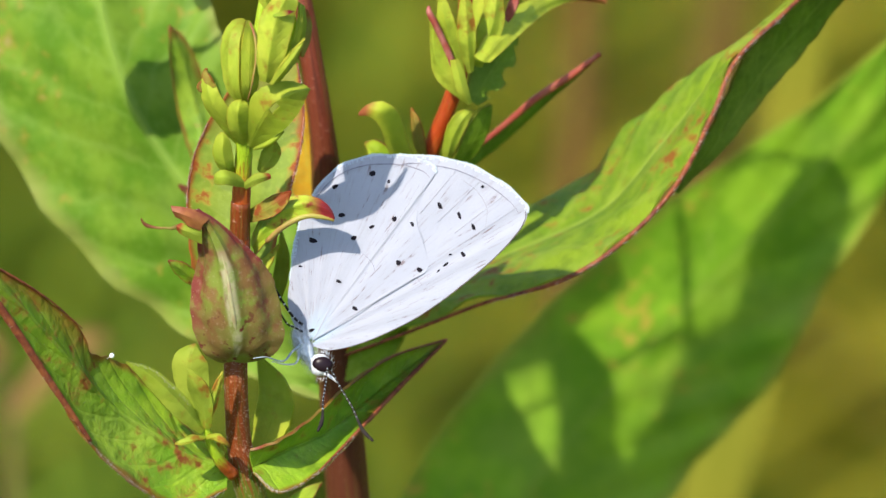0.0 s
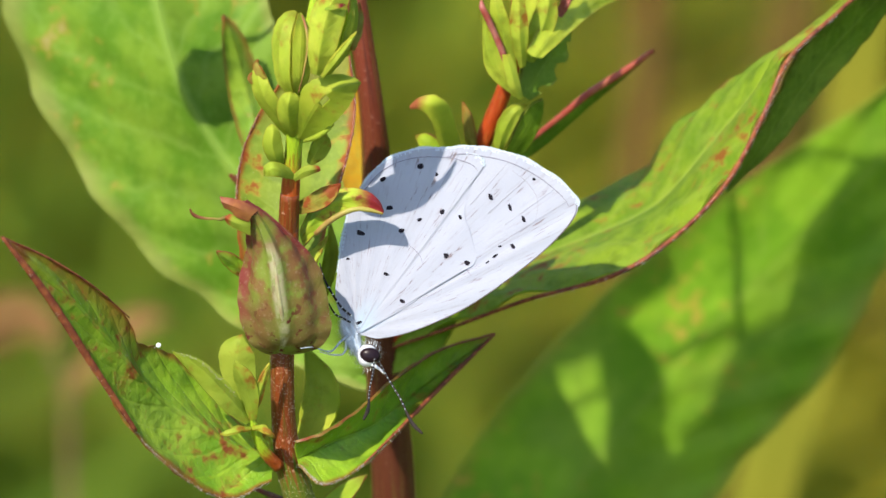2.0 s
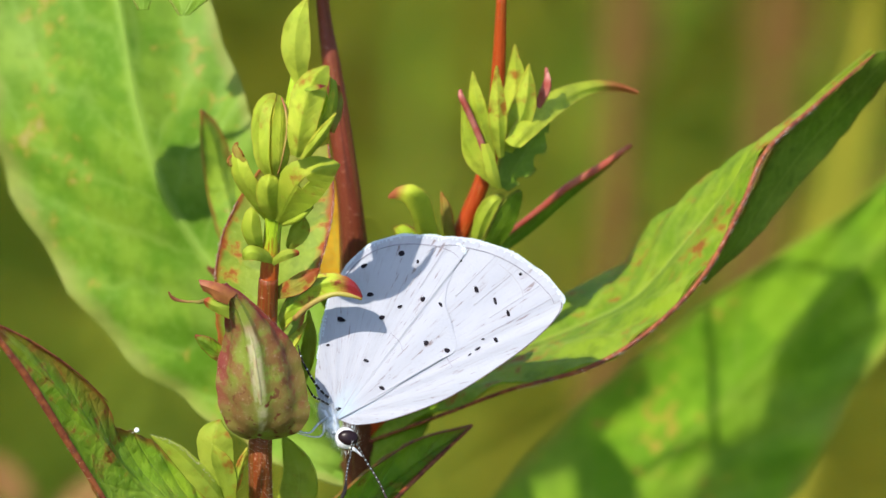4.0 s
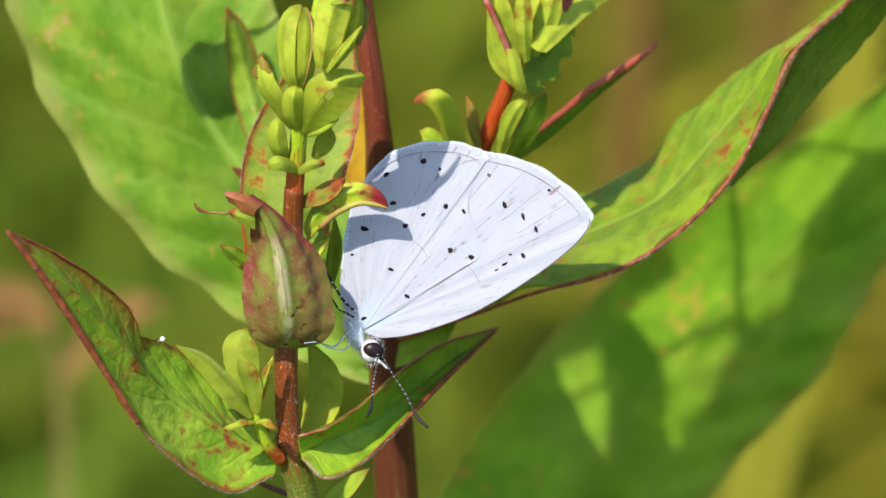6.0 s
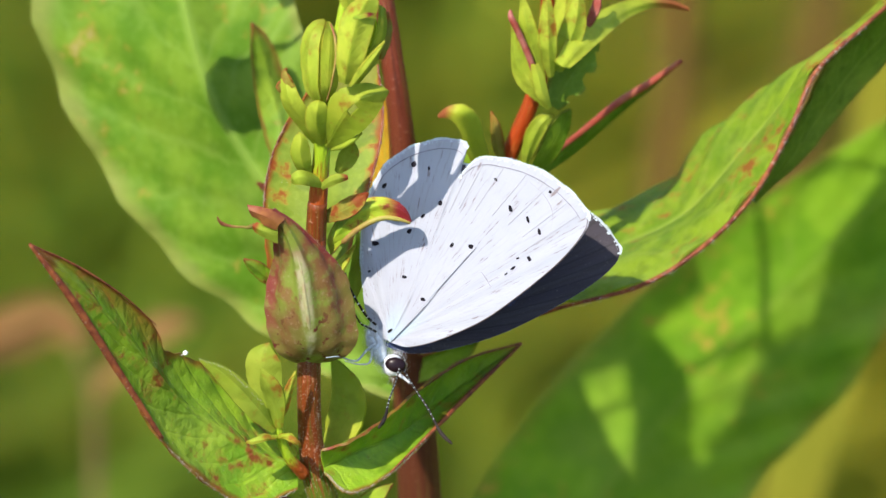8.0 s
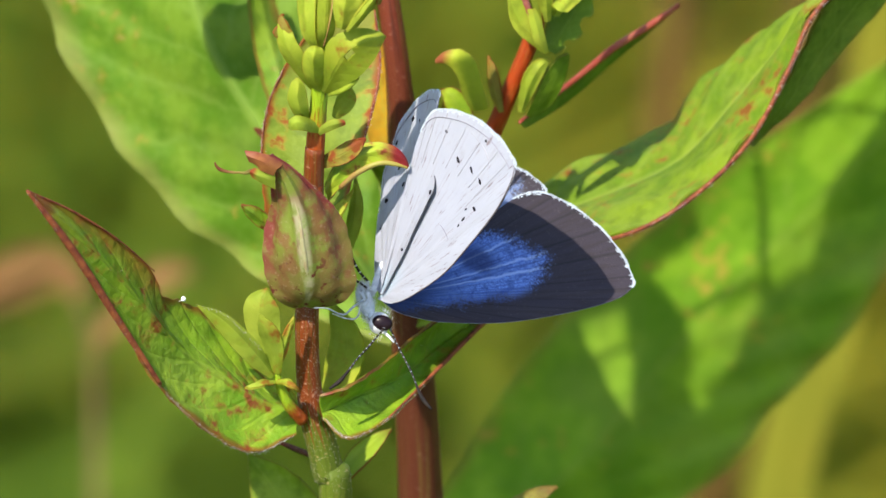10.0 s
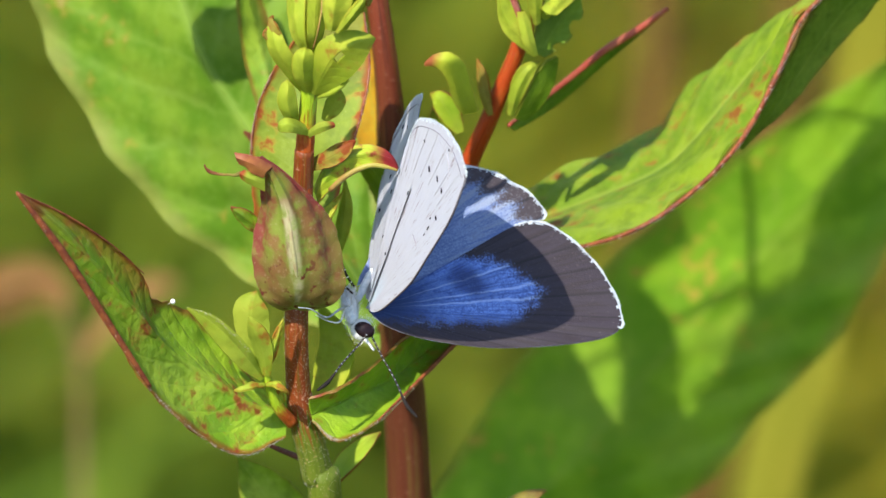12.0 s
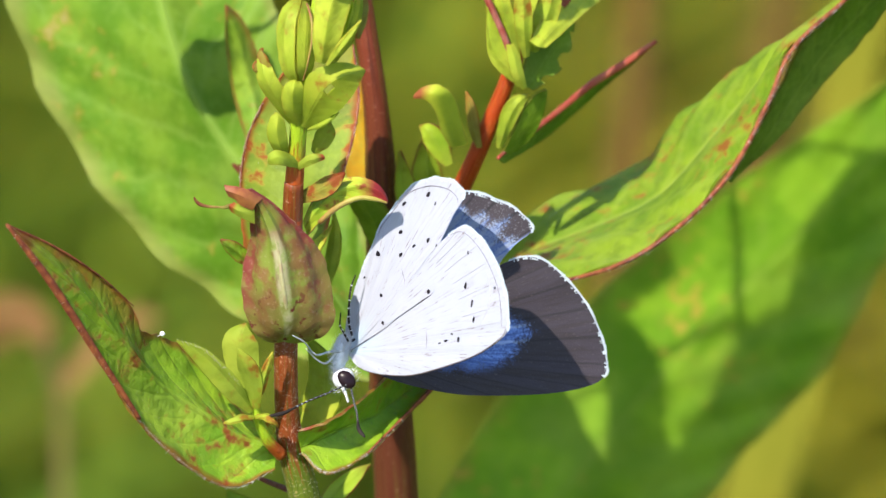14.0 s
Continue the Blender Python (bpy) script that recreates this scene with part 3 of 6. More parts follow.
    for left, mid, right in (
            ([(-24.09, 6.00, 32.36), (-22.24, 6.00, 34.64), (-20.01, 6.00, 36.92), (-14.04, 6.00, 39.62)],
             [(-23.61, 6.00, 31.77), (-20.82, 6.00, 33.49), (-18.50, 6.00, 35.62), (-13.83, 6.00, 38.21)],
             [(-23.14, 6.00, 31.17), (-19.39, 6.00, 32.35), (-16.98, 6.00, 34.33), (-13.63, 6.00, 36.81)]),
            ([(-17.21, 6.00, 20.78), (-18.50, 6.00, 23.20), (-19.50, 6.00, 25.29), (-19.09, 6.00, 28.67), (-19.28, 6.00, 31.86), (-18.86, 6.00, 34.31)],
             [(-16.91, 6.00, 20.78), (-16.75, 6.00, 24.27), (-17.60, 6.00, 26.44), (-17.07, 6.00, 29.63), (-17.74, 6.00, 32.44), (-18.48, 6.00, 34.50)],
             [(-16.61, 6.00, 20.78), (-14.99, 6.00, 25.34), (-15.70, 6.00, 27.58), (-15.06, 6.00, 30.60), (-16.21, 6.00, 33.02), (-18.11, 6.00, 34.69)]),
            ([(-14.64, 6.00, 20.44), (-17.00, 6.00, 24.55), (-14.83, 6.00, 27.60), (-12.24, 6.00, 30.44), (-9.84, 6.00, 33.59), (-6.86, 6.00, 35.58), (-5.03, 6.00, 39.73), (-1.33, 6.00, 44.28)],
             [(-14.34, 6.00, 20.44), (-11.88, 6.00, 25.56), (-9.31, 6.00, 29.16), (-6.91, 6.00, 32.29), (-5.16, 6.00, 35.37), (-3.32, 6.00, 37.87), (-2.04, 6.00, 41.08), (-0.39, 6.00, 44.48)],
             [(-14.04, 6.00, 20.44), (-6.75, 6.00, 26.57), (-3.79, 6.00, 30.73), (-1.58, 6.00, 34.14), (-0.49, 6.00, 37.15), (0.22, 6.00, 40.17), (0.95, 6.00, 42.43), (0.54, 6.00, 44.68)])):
        loft("leaf", left, mid, right, M_LEAF_SOFT, o, "unseen leaf added to shade the broad leaf", bulge=0.4, ripple=0.2, nu=30, nv=5)
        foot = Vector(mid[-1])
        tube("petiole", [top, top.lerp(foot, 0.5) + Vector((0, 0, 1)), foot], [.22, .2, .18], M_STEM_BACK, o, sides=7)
    # a leaf added out of sight behind the big pale one, shading the broad leaf
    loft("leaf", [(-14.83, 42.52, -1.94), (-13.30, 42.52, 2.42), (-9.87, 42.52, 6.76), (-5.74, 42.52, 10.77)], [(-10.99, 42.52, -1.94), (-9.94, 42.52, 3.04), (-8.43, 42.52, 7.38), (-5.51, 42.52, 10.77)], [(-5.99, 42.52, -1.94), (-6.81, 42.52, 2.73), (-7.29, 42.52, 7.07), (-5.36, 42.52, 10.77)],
         M_LEAF_DEEP, o, "hidden leaf added to shade the broad leaf", bulge=0.4, ripple=0.2, nu=30, nv=5)
    foot = Vector((-12.14, 42.52, -1.94))
    tube("petiole", [(-2.85, 24.58, -7.91), Vector((-2.85, 24.58, -7.91)).lerp(foot, 0.5), foot], [.4, .35, .25], M_STEM_BACK, o, sides=7)
    # narrow leaf with brown tip in front of it
    blade("leaf", [(-9.91, 26.13, 3.29), (-10.94, 27.22, 6.92), (-11.89, 27.51, 10.54), (-12.74, 26.34, 13.79), (-13.45, 25.79, 15.30)], 1.25, M_LEAF_LOW, o, "narrow green leaf with brown tip", roll=-25, fold=12, peak=0.35)
    blade("leaf", [(-11.30, 21.87, 3.99), (-12.08, 20.83, 4.64), (-12.90, 20.65, 5.14)], 0.35, M_RED_LEAF, o, "small dark red leaf")
    # yellow leaf beside the stem
    blade("leaf", [(-3.39, 23.85, 0.76), (-4.29, 22.54, 4.36), (-4.90, 22.16, 7.60), (-5.18, 21.66, 11.19)], 1.35, M_YELLOW, o, "yellow-orange ageing leaf", roll=10, peak=0.45)
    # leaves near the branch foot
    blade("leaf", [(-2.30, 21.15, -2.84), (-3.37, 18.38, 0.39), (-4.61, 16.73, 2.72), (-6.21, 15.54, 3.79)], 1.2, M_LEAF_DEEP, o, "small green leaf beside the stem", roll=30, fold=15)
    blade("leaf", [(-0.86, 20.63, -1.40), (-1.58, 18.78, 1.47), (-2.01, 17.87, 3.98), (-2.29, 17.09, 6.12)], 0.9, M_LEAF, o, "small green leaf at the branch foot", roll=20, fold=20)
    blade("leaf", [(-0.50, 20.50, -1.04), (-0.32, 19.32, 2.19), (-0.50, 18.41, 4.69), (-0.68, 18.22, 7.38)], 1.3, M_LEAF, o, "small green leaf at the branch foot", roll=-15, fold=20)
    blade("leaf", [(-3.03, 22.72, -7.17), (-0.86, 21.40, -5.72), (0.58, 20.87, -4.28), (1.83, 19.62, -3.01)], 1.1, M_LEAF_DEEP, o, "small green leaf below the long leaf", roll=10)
    blade("leaf", [(1.30, 24.36, -20.54), (3.10, 22.30, -19.23), (5.25, 21.04, -17.94), (6.51, 20.85, -17.40)], 0.6, M_RED_LEAF, o, "small dark red leaf tip", roll=10)
    tube("petiole", [(-2.15, 32.59, -25.85), (-0.51, 28.34, -22.82), (1.30, 24.36, -20.54)], [.3, .3, .25], M_STEM_BACK, o, sides=6)
    return branch


M_RED_LEAF = leaf_material("leaf_wine", (0.14, 0.03, 0.025), (0.09, 0.02, 0.02), 0.3, 0.3, 0.2, thin=0.2)


def flower_head(o):
    """Bracts and small leaves at the end of the side branch, which carries them."""
    # leaf that bends over to one side, another behind it
    loft("leaf", [(1.99, 14.00, 6.55), (1.47, 13.00, 8.21), (1.03, 12.00, 9.51), (0.17, 11.50, 10.14), (-0.75, 11.50, 10.06), (-1.42, 12.00, 9.55)], [(1.63, 14.30, 6.47), (1.01, 13.00, 7.85), (0.47, 12.00, 9.01), (-0.14, 11.20, 9.60), (-0.82, 11.50, 9.70), (-1.42, 12.00, 9.45)], [(0.92, 14.60, 6.39), (0.34, 13.60, 7.31), (-0.02, 12.40, 8.37), (-0.39, 11.80, 9.07), (-0.92, 11.80, 9.35), (-1.42, 12.10, 9.34)],
         M_BRACT_TAN, o, "yellow-green leaf bent over, its tip pinkish", bulge=0.15, ripple=0.05, nu=30, nv=6, seed=21)
    blade("leaf", [(0.79, 17.00, 5.18), (0.14, 16.50, 6.42), (-0.51, 16.30, 7.31), (-1.09, 16.60, 7.59)], 0.75, M_LEAF, o, "small green leaf behind the bent one", roll=10)
    blade("leaf", [(2.70, 14.60, 6.27), (2.33, 14.20, 7.62), (2.10, 13.90, 8.93), (1.84, 14.00, 9.82)], 0.42, M_RUST, o, "narrow rust-orange leaf", roll=25, fold=15)
    # pale leaf on the other side, its far half deep green
    blade("leaf", [(3.98, 14.30, 6.29), (4.46, 13.20, 7.89), (5.08, 12.80, 9.07), (5.79, 13.20, 9.61)], 0.60, M_BRACT, o, "pale green small leaf", roll=-20, fold=15, peak=0.5)
    loft("leaf", [(4.24, 14.60, 6.11), (4.93, 13.80, 7.54), (5.52, 13.40, 8.79), (6.22, 13.40, 9.69), (6.85, 13.80, 10.02)], [(4.59, 15.00, 6.01), (5.47, 14.40, 7.30), (6.09, 14.00, 8.52), (6.58, 13.90, 9.52), (6.89, 14.00, 9.98)], [(5.06, 15.40, 6.09), (6.01, 15.00, 7.02), (6.67, 14.70, 8.28), (6.90, 14.40, 9.38), (6.93, 14.10, 9.95)], M_LEAF_DEEP, o, "deep green folded half of the small leaf", bulge=0.1, ripple=0.03, nu=20, nv=4)
    # narrow leaf folded along its red keel
    keel = [(3.89, 14.80, 5.65), (5.13, 17.50, 6.67), (6.73, 20.00, 7.90), (8.34, 21.50, 9.22), (9.94, 22.50, 10.54), (11.90, 23.00, 11.78), (13.94, 23.50, 13.25)]
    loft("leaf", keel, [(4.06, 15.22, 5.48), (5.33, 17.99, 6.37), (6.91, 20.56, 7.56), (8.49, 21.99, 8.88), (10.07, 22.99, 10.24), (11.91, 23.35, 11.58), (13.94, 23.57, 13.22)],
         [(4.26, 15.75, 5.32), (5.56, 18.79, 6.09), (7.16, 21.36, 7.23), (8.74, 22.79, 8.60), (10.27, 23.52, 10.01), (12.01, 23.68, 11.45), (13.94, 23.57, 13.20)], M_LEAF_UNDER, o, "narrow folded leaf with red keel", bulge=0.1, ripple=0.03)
    tube("keel", keel, [.12, .15, .18, .21, .24, .24, .13], M_TWIG, o, "bright red leaf keel", sides=8, n=40)
    # bract folded to a wine-red edge
    edge = [(4.98, 11.40, 11.08), (4.61, 10.80, 12.14), (4.14, 10.20, 13.37), (3.73, 9.80, 14.28), (3.33, 9.40, 15.12), (3.04, 9.20, 15.68), (3.00, 9.30, 16.11)]
    loft("bract", [(5.14, 12.00, 10.13), (4.37, 11.40, 10.71), (3.61, 11.20, 11.36), (3.21, 11.00, 12.22), (3.13, 10.80, 13.18), (3.13, 10.40, 14.24), (3.08, 9.60, 15.47)], [(5.21, 11.80, 10.38), (4.52, 11.00, 11.25), (3.80, 10.60, 12.13), (3.36, 10.30, 13.00), (3.24, 10.00, 13.89), (3.16, 9.80, 14.77), (3.04, 9.40, 15.75)], edge, M_BRACT, o, "green bract with one wine-red rim", bulge=0.2, ripple=0.04, nu=26, nv=5, seed=22)
    tube("keel", edge, [.10, .20, .22, .20, .22, .20, .10], M_WINE, o, "rolled wine-red bract rim", sides=8, n=36)
    loft("bract", [(5.35, 11.40, 10.02), (4.77, 10.60, 10.72), (4.51, 10.20, 11.60), (4.32, 9.90, 12.73)], [(5.49, 11.30, 10.02), (5.12, 10.40, 10.83), (4.90, 10.00, 11.67), (4.60, 9.80, 12.73)], [(5.63, 11.40, 10.10), (5.41, 10.60, 10.98), (5.15, 10.20, 11.96), (4.78, 9.90, 12.80)], M_BRACT, o, "pale inner fold of the bract", bulge=0.08, ripple=0.02, nu=16, nv=4)
    # upright bracts round the tip
    for a, b, w, r in (([(5.05, 11.60, 11.62), (4.49, 10.40, 13.55), (4.01, 9.60, 15.31), (3.73, 9.20, 17.25)], "upright yellow-green bract", 0.62, 14), ([(5.58, 11.40, 11.98), (5.44, 10.00, 13.73), (5.35, 9.40, 15.32), (5.25, 9.00, 17.62)], "upright yellow-green bract", 0.62, -8),
                       ([(6.04, 12.40, 12.34), (6.62, 11.60, 13.94), (7.13, 11.20, 15.54), (7.31, 11.00, 17.84)], "paler upright bract", 0.85, -12), ([(5.82, 12.80, 12.70), (6.25, 12.20, 14.83), (6.48, 11.80, 16.60), (6.38, 11.40, 19.08)], "paler upright bract", 0.8, 5)):
        blade("bract", a, w, M_BRACT, o, b, roll=r, fold=18, peak=0.5)
    blade("bract", [(7.68, 13.40, 14.86), (8.20, 13.00, 15.93), (8.47, 12.80, 16.82), (8.39, 13.00, 17.71)], 0.3, M_WINE, o, "small wine-red bract", roll=10)
    # long bract bent over to a red tip
    loft("bract", [(5.81, 10.60, 12.96), (6.61, 11.50, 14.40), (7.49, 13.00, 15.28), (8.92, 15.00, 16.38), (10.35, 17.00, 16.92), (11.79, 18.50, 17.18), (13.23, 19.50, 16.99), (14.32, 20.00, 16.51)], [(6.27, 10.60, 12.62), (7.33, 11.50, 13.85), (8.22, 13.00, 14.72), (9.43, 15.00, 15.75), (10.64, 17.00, 16.43), (11.94, 18.50, 16.83), (13.24, 19.50, 16.81), (14.32, 20.00, 16.48)], [(6.81, 11.00, 12.56), (7.94, 11.90, 13.57), (8.79, 13.40, 14.38), (9.86, 15.40, 15.34), (10.94, 17.40, 16.09), (12.09, 18.90, 16.50), (13.24, 19.90, 16.53), (14.32, 20.40, 16.41)],
         M_BRACT_TAN, o, "long bract bent over to a red tip", bulge=0.18, ripple=0.04, nu=40, nv=6, seed=24)
    # gnawed deep green leaf behind
    blade("leaf", [(5.71, 13.60, 10.15), (6.66, 13.80, 11.65), (7.60, 14.00, 13.16), (8.65, 14.40, 14.88)], 1.25, M_LEAF_DEEP, o, "dark green leaf with gnawed margin", roll=-10, peak=0.45,
          nv=9, nu=40, bite=lambda t, s: s > 0.80 + 0.30 * math.cos(t * 19) and 0.15 < t < 0.8)


# ---- the plant that bears the butterfly ----
def front_plant():
    foot, way = rooted((-7.41, 9.29, -20.52), -10, 8)
    o = thing("flowering_loosestrife", foot, "loosestrife plant with red stem, rust-spotted leaves and green buds", "plant")
    st = tube("stem", way + [(-7.41, 9.29, -20.52), (-7.92, 7.32, -16.23), (-8.78, 5.68, -12.84), (-9.13, 4.83, -10.54), (-9.25, 3.52, -7.00), (-9.14, 3.02, -3.48), (-8.96, 2.10, 0.04), (-8.83, 0.27, 3.89)],
         [1.8, 1.7, 1.6, 1.4, 1.2, 1.1, 1.0, .95, .85, .72, .70, .68, .64, .58], M_STEM, o, "red stem with fine pale bristles", n=150, ribs=0.05)
    tube("stem_top", [(-8.92, 1.98, 0.39), (-8.80, 0.43, 3.89), (-8.65, -0.51, 5.99), (-8.49, -1.86, 8.07), (-8.23, -3.20, 10.85), (-7.63, -3.40, 13.94), (-7.17, -3.80, 17.38)],
         [.62, .58, .55, .52, .5, .4, .2], M_STEM_TOP, o, "stem turning from red to green", n=40)
    fuzz("stem_hairs", st, 6500, 0.10, o, 3, (0, 0.76, 0), lambda c: -18 < c.z < -5)
    # leaf pair at the lower node
    lower_left(o)
    lower_right(o)
    pod_leaf(o)
    cup_leaf(o)
    pink_leaf(o)
    side_shoot(o)
    top_buds(o)
    blade("leaf", [(-8.21, 7.82, -12.17), (-7.22, 7.96, -10.40), (-6.79, 7.91, -8.10), (-7.92, 7.80, -5.62)], 1.20, M_LEAF_FRESH, o, "small green leaf behind the stem", roll=12, fold=-12, peak=0.5, foot=0.2)
    blade("leaf", [(-7.42, 10.51, -17.35), (-6.18, 10.66, -15.58), (-5.11, 11.06, -14.53), (-3.98, 11.55, -13.68)], 0.75, M_LEAF, o, "small green leaf below the node", roll=25, fold=10)
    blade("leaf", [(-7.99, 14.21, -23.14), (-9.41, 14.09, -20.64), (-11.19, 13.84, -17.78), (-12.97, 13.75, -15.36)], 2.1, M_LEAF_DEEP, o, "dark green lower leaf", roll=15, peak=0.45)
    tube("petiole", [(-8.45, 7.46, -15.52), (-10.06, 8.82, -14.91), (-11.13, 9.46, -14.50)], [.2, .18, .1], M_STEM_BACK, o, sides=6)


def lower_left(o):
    out = [(-9.83, 4.91, -13.99), (-12.63, 3.33, -15.09), (-15.58, 1.15, -13.51), (-18.26, -1.02, -10.88), (-20.71, -3.62, -7.11), (-23.75, -6.98, -2.40), (-26.38, -9.49, 1.07)]
    rib = [(-9.67, 5.62, -12.66), (-12.12, 4.53, -11.87), (-14.56, 3.20, -10.45), (-16.98, 1.38, -8.74), (-19.53, -2.14, -5.73), (-23.14, -6.44, -1.70), (-26.38, -9.49, 1.07)]
    inn = [(-9.74, 6.09, -11.79), (-12.14, 6.27, -10.13), (-13.82, 5.14, -8.14), (-15.62, 3.69, -6.37), (-17.14, 2.22, -5.66), (-18.23, 0.50, -5.29), (-18.69, -0.83, -3.88), (-20.72, -3.51, -2.06), (-23.41, -6.64, -0.31), (-26.38, -9.49, 1.07)]
    lf = loft("leaf", out, rib, inn, M_LEAF_LOW, o, "folded green leaf with rust spots and red margin", bulge=0.5, ripple=0.10, nu=48, nv=9, seed=1)
    tube("margin", out[3:], [.15, .23, .26, .12], M_RED_EDGE, lf, "thickened wine-red margin", sides=7, n=50)
    tube("margin", inn[6:], [.03, .06, .08, .05], M_RED_EDGE, lf, "thickened wine-red margin", sides=6, n=40)
    hairs("margin_hairs", out, 520, 0.24, lf, (-0.7, -0.3, -0.7), 5)
    fuzz("blade_hairs", lf, 1500, 0.13, lf, 6)
    tube("hair", [(-17.28, 2.28, -5.80), (-17.11, 2.24, -5.69), (-16.93, 2.20, -5.59)], [.03, .02, .02], M_HAIR, lf, "pale hair with a droplet", 5, 6)
    ball("dew_drop", (-16.93, 2.20, -5.59), 0.16, M_DROP, lf, "tiny white droplet")


def lower_right(o):
    top = [(-8.30, 3.62, -11.58), (-6.30, 3.38, -10.94), (-4.37, 5.26, -9.56), (-2.09, 8.52, -7.58), (0.57, 11.86, -5.83), (4.00, 16.27, -4.79)]
    rib = [(-8.25, 4.82, -12.65), (-6.14, 6.39, -11.55), (-3.68, 8.80, -10.52), (-1.39, 11.38, -8.85), (1.28, 13.82, -6.81), (4.00, 16.27, -4.79)]
    low = [(-8.17, 4.12, -12.92), (-6.55, 3.76, -14.11), (-4.09, 5.70, -12.88), (-1.38, 9.07, -10.17), (1.10, 12.52, -7.61), (4.00, 16.27, -4.79)]
    lf = loft("leaf", top, rib, low, M_LEAF_LOW, o, "short folded leaf with red margin, one half shaded", bulge=0.4, ripple=0.05, nu=40, nv=8, seed=4)
    tube("margin", low[2:], [.06, .13, .16, .08], M_RED_EDGE, lf, "wine-red margin", sides=7, n=40)
    tube("margin", top[3:], [.03, .05, .05], M_RED_EDGE, lf, "wine-red margin", sides=7, n=40)
    hairs("margin_hairs", low[:4], 240, 0.2, lf, (0.3, -0.3, -0.9), 7)
    fuzz("blade_hairs", lf, 800, 0.13, lf, 16)


def pod_leaf(o):
    left = [(-10.06, 1.70, -5.96), (-11.01, 1.20, -5.44), (-11.65, 0.80, -4.18), (-11.84, 0.50, -2.53), (-11.65, 0.30, -0.95), (-11.34, -0.50, 0.39), (-11.41, -1.60, 1.69), (-11.58, -2.60, 2.64), (-11.86, -3.30, 3.33)]
    rib = [(-9.36, 1.50, -5.88), (-9.10, -0.40, -4.84), (-9.28, -1.40, -3.36), (-9.50, -1.90, -1.96), (-9.69, -2.10, -0.56), (-10.06, -2.30, 0.76), (-10.63, -2.70, 2.05), (-11.12, -3.10, 2.85), (-11.61, -3.50, 3.37)]
    right = [(-8.55, 1.90, -6.01), (-7.14, 1.30, -5.60), (-6.35, 1.00, -4.57), (-6.61, 0.80, -2.57), (-7.12, 0.40, -0.79), (-7.97, -0.40, 0.50), (-9.17, -1.50, 1.68), (-10.36, -2.50, 2.72), (-11.48, -3.30, 3.44)]
    lf = loft("bract", left, rib, right, M_POD, o, "large wine-red flushed bract cupped like a pod", bulge=-0.15, ripple=0.05, nu=56, nv=14, thick=0.25, seed=6, ridge=0.10)
    tube("midrib", rib[1:6], [.07, .16, .15, .10, .04], M_POD_RIB, lf, "pale woolly raised midrib", sides=8)
    tube("margin", right[1:], [.06, .09, .10, .10, .10, .09, .06], M_POD_EDGE, lf, "wine-red bract margin", sides=7, n=50)
    tube("margin", left[1:], [.05, .08, .09, .09, .08, .06], M_POD_EDGE, lf, "wine-red bract margin", sides=7, n=50)
    # the tip folds over, torn, with a dry curl
    loft("torn_tip", [(-10.77, -3.00, 2.86), (-11.61, -3.50, 3.34), (-12.38, -3.70, 3.54), (-13.12, -3.60, 3.63)], [(-11.19, -3.30, 2.50), (-11.85, -3.80, 2.91), (-12.48, -3.90, 3.19), (-13.01, -3.70, 3.39)], [(-11.32, -3.10, 2.15), (-11.95, -3.40, 2.42), (-12.38, -3.40, 2.77), (-12.80, -3.30, 3.04)], M_PINK_TIP, lf, "torn wine-red bract tip", bulge=0.05, ripple=0.06, nu=18, nv=4, seed=41)
    loft("torn_tip", [(-11.26, -2.90, 2.29), (-11.85, -3.10, 2.42), (-12.24, -3.20, 2.49), (-12.52, -3.20, 2.59)], [(-11.25, -2.90, 1.87), (-11.84, -3.30, 2.00), (-12.33, -3.40, 2.17), (-12.76, -3.30, 2.41)], [(-11.25, -2.60, 1.31), (-11.81, -2.90, 1.58), (-12.30, -3.00, 1.86), (-12.72, -3.00, 2.20)], M_BRACT_RED, lf, "torn yellow and red bract tip", bulge=0.05, ripple=0.06, nu=18, nv=4, seed=42)
    tube("curled_tip", [(-12.66, -3.10, 2.41), (-13.07, -3.20, 2.27), (-13.42, -3.20, 2.30), (-13.84, -3.10, 2.30), (-14.27, -3.00, 2.36), (-14.62, -3.00, 2.46), (-14.86, -3.10, 2.67), (-14.97, -3.20, 2.91)], [.16, .12, .08, .09, .10, .13, .09, .05], M_RED_LEAF, lf, "dry brown curled tip", sides=7, n=40)
    hairs("bract_hairs", left[1:7], 240, 0.16, lf, (-1, -0.4, 0), 9)
    hairs("bract_hairs", right[1:7], 240, 0.14, lf, (1, -0.4, 0.2), 10)
    fuzz("rib_hairs", lf, 2600, 0.12, lf, 19)
    # the hidden back of the pod
    loft("bract", [(-9.96, 2.30, -5.89), (-11.32, 2.60, -4.12), (-11.17, 1.60, -1.47), (-10.50, -0.60, 0.65)], [(-9.37, 2.70, -5.89), (-9.39, 3.10, -4.10), (-9.52, 2.20, -1.46), (-9.98, 0.20, 0.65)],
         [(-8.66, 2.30, -5.88), (-7.28, 2.60, -4.07), (-7.65, 1.60, -1.43), (-9.24, -0.60, 0.66)], M_POD, o, "wine-red back bract", bulge=0.4, nu=14, nv=4)


M_PINK_TIP = plain("bract_tip_wine", (0.15, 0.022, 0.026), 0.55, (0.32, 0.13, 0.035), 420.0, 0.1, spec=0.25)
M_POD_EDGE = plain("bract_margin_wine", (0.20, 0.045, 0.035), 0.6, (0.28, 0.12, 0.06), 900.0, 0.1, spec=0.2)
M_POD_RIB = plain("rib_pale", (0.30, 0.30, 0.14), 0.55, (0.26, 0.20, 0.10), 1400.0)


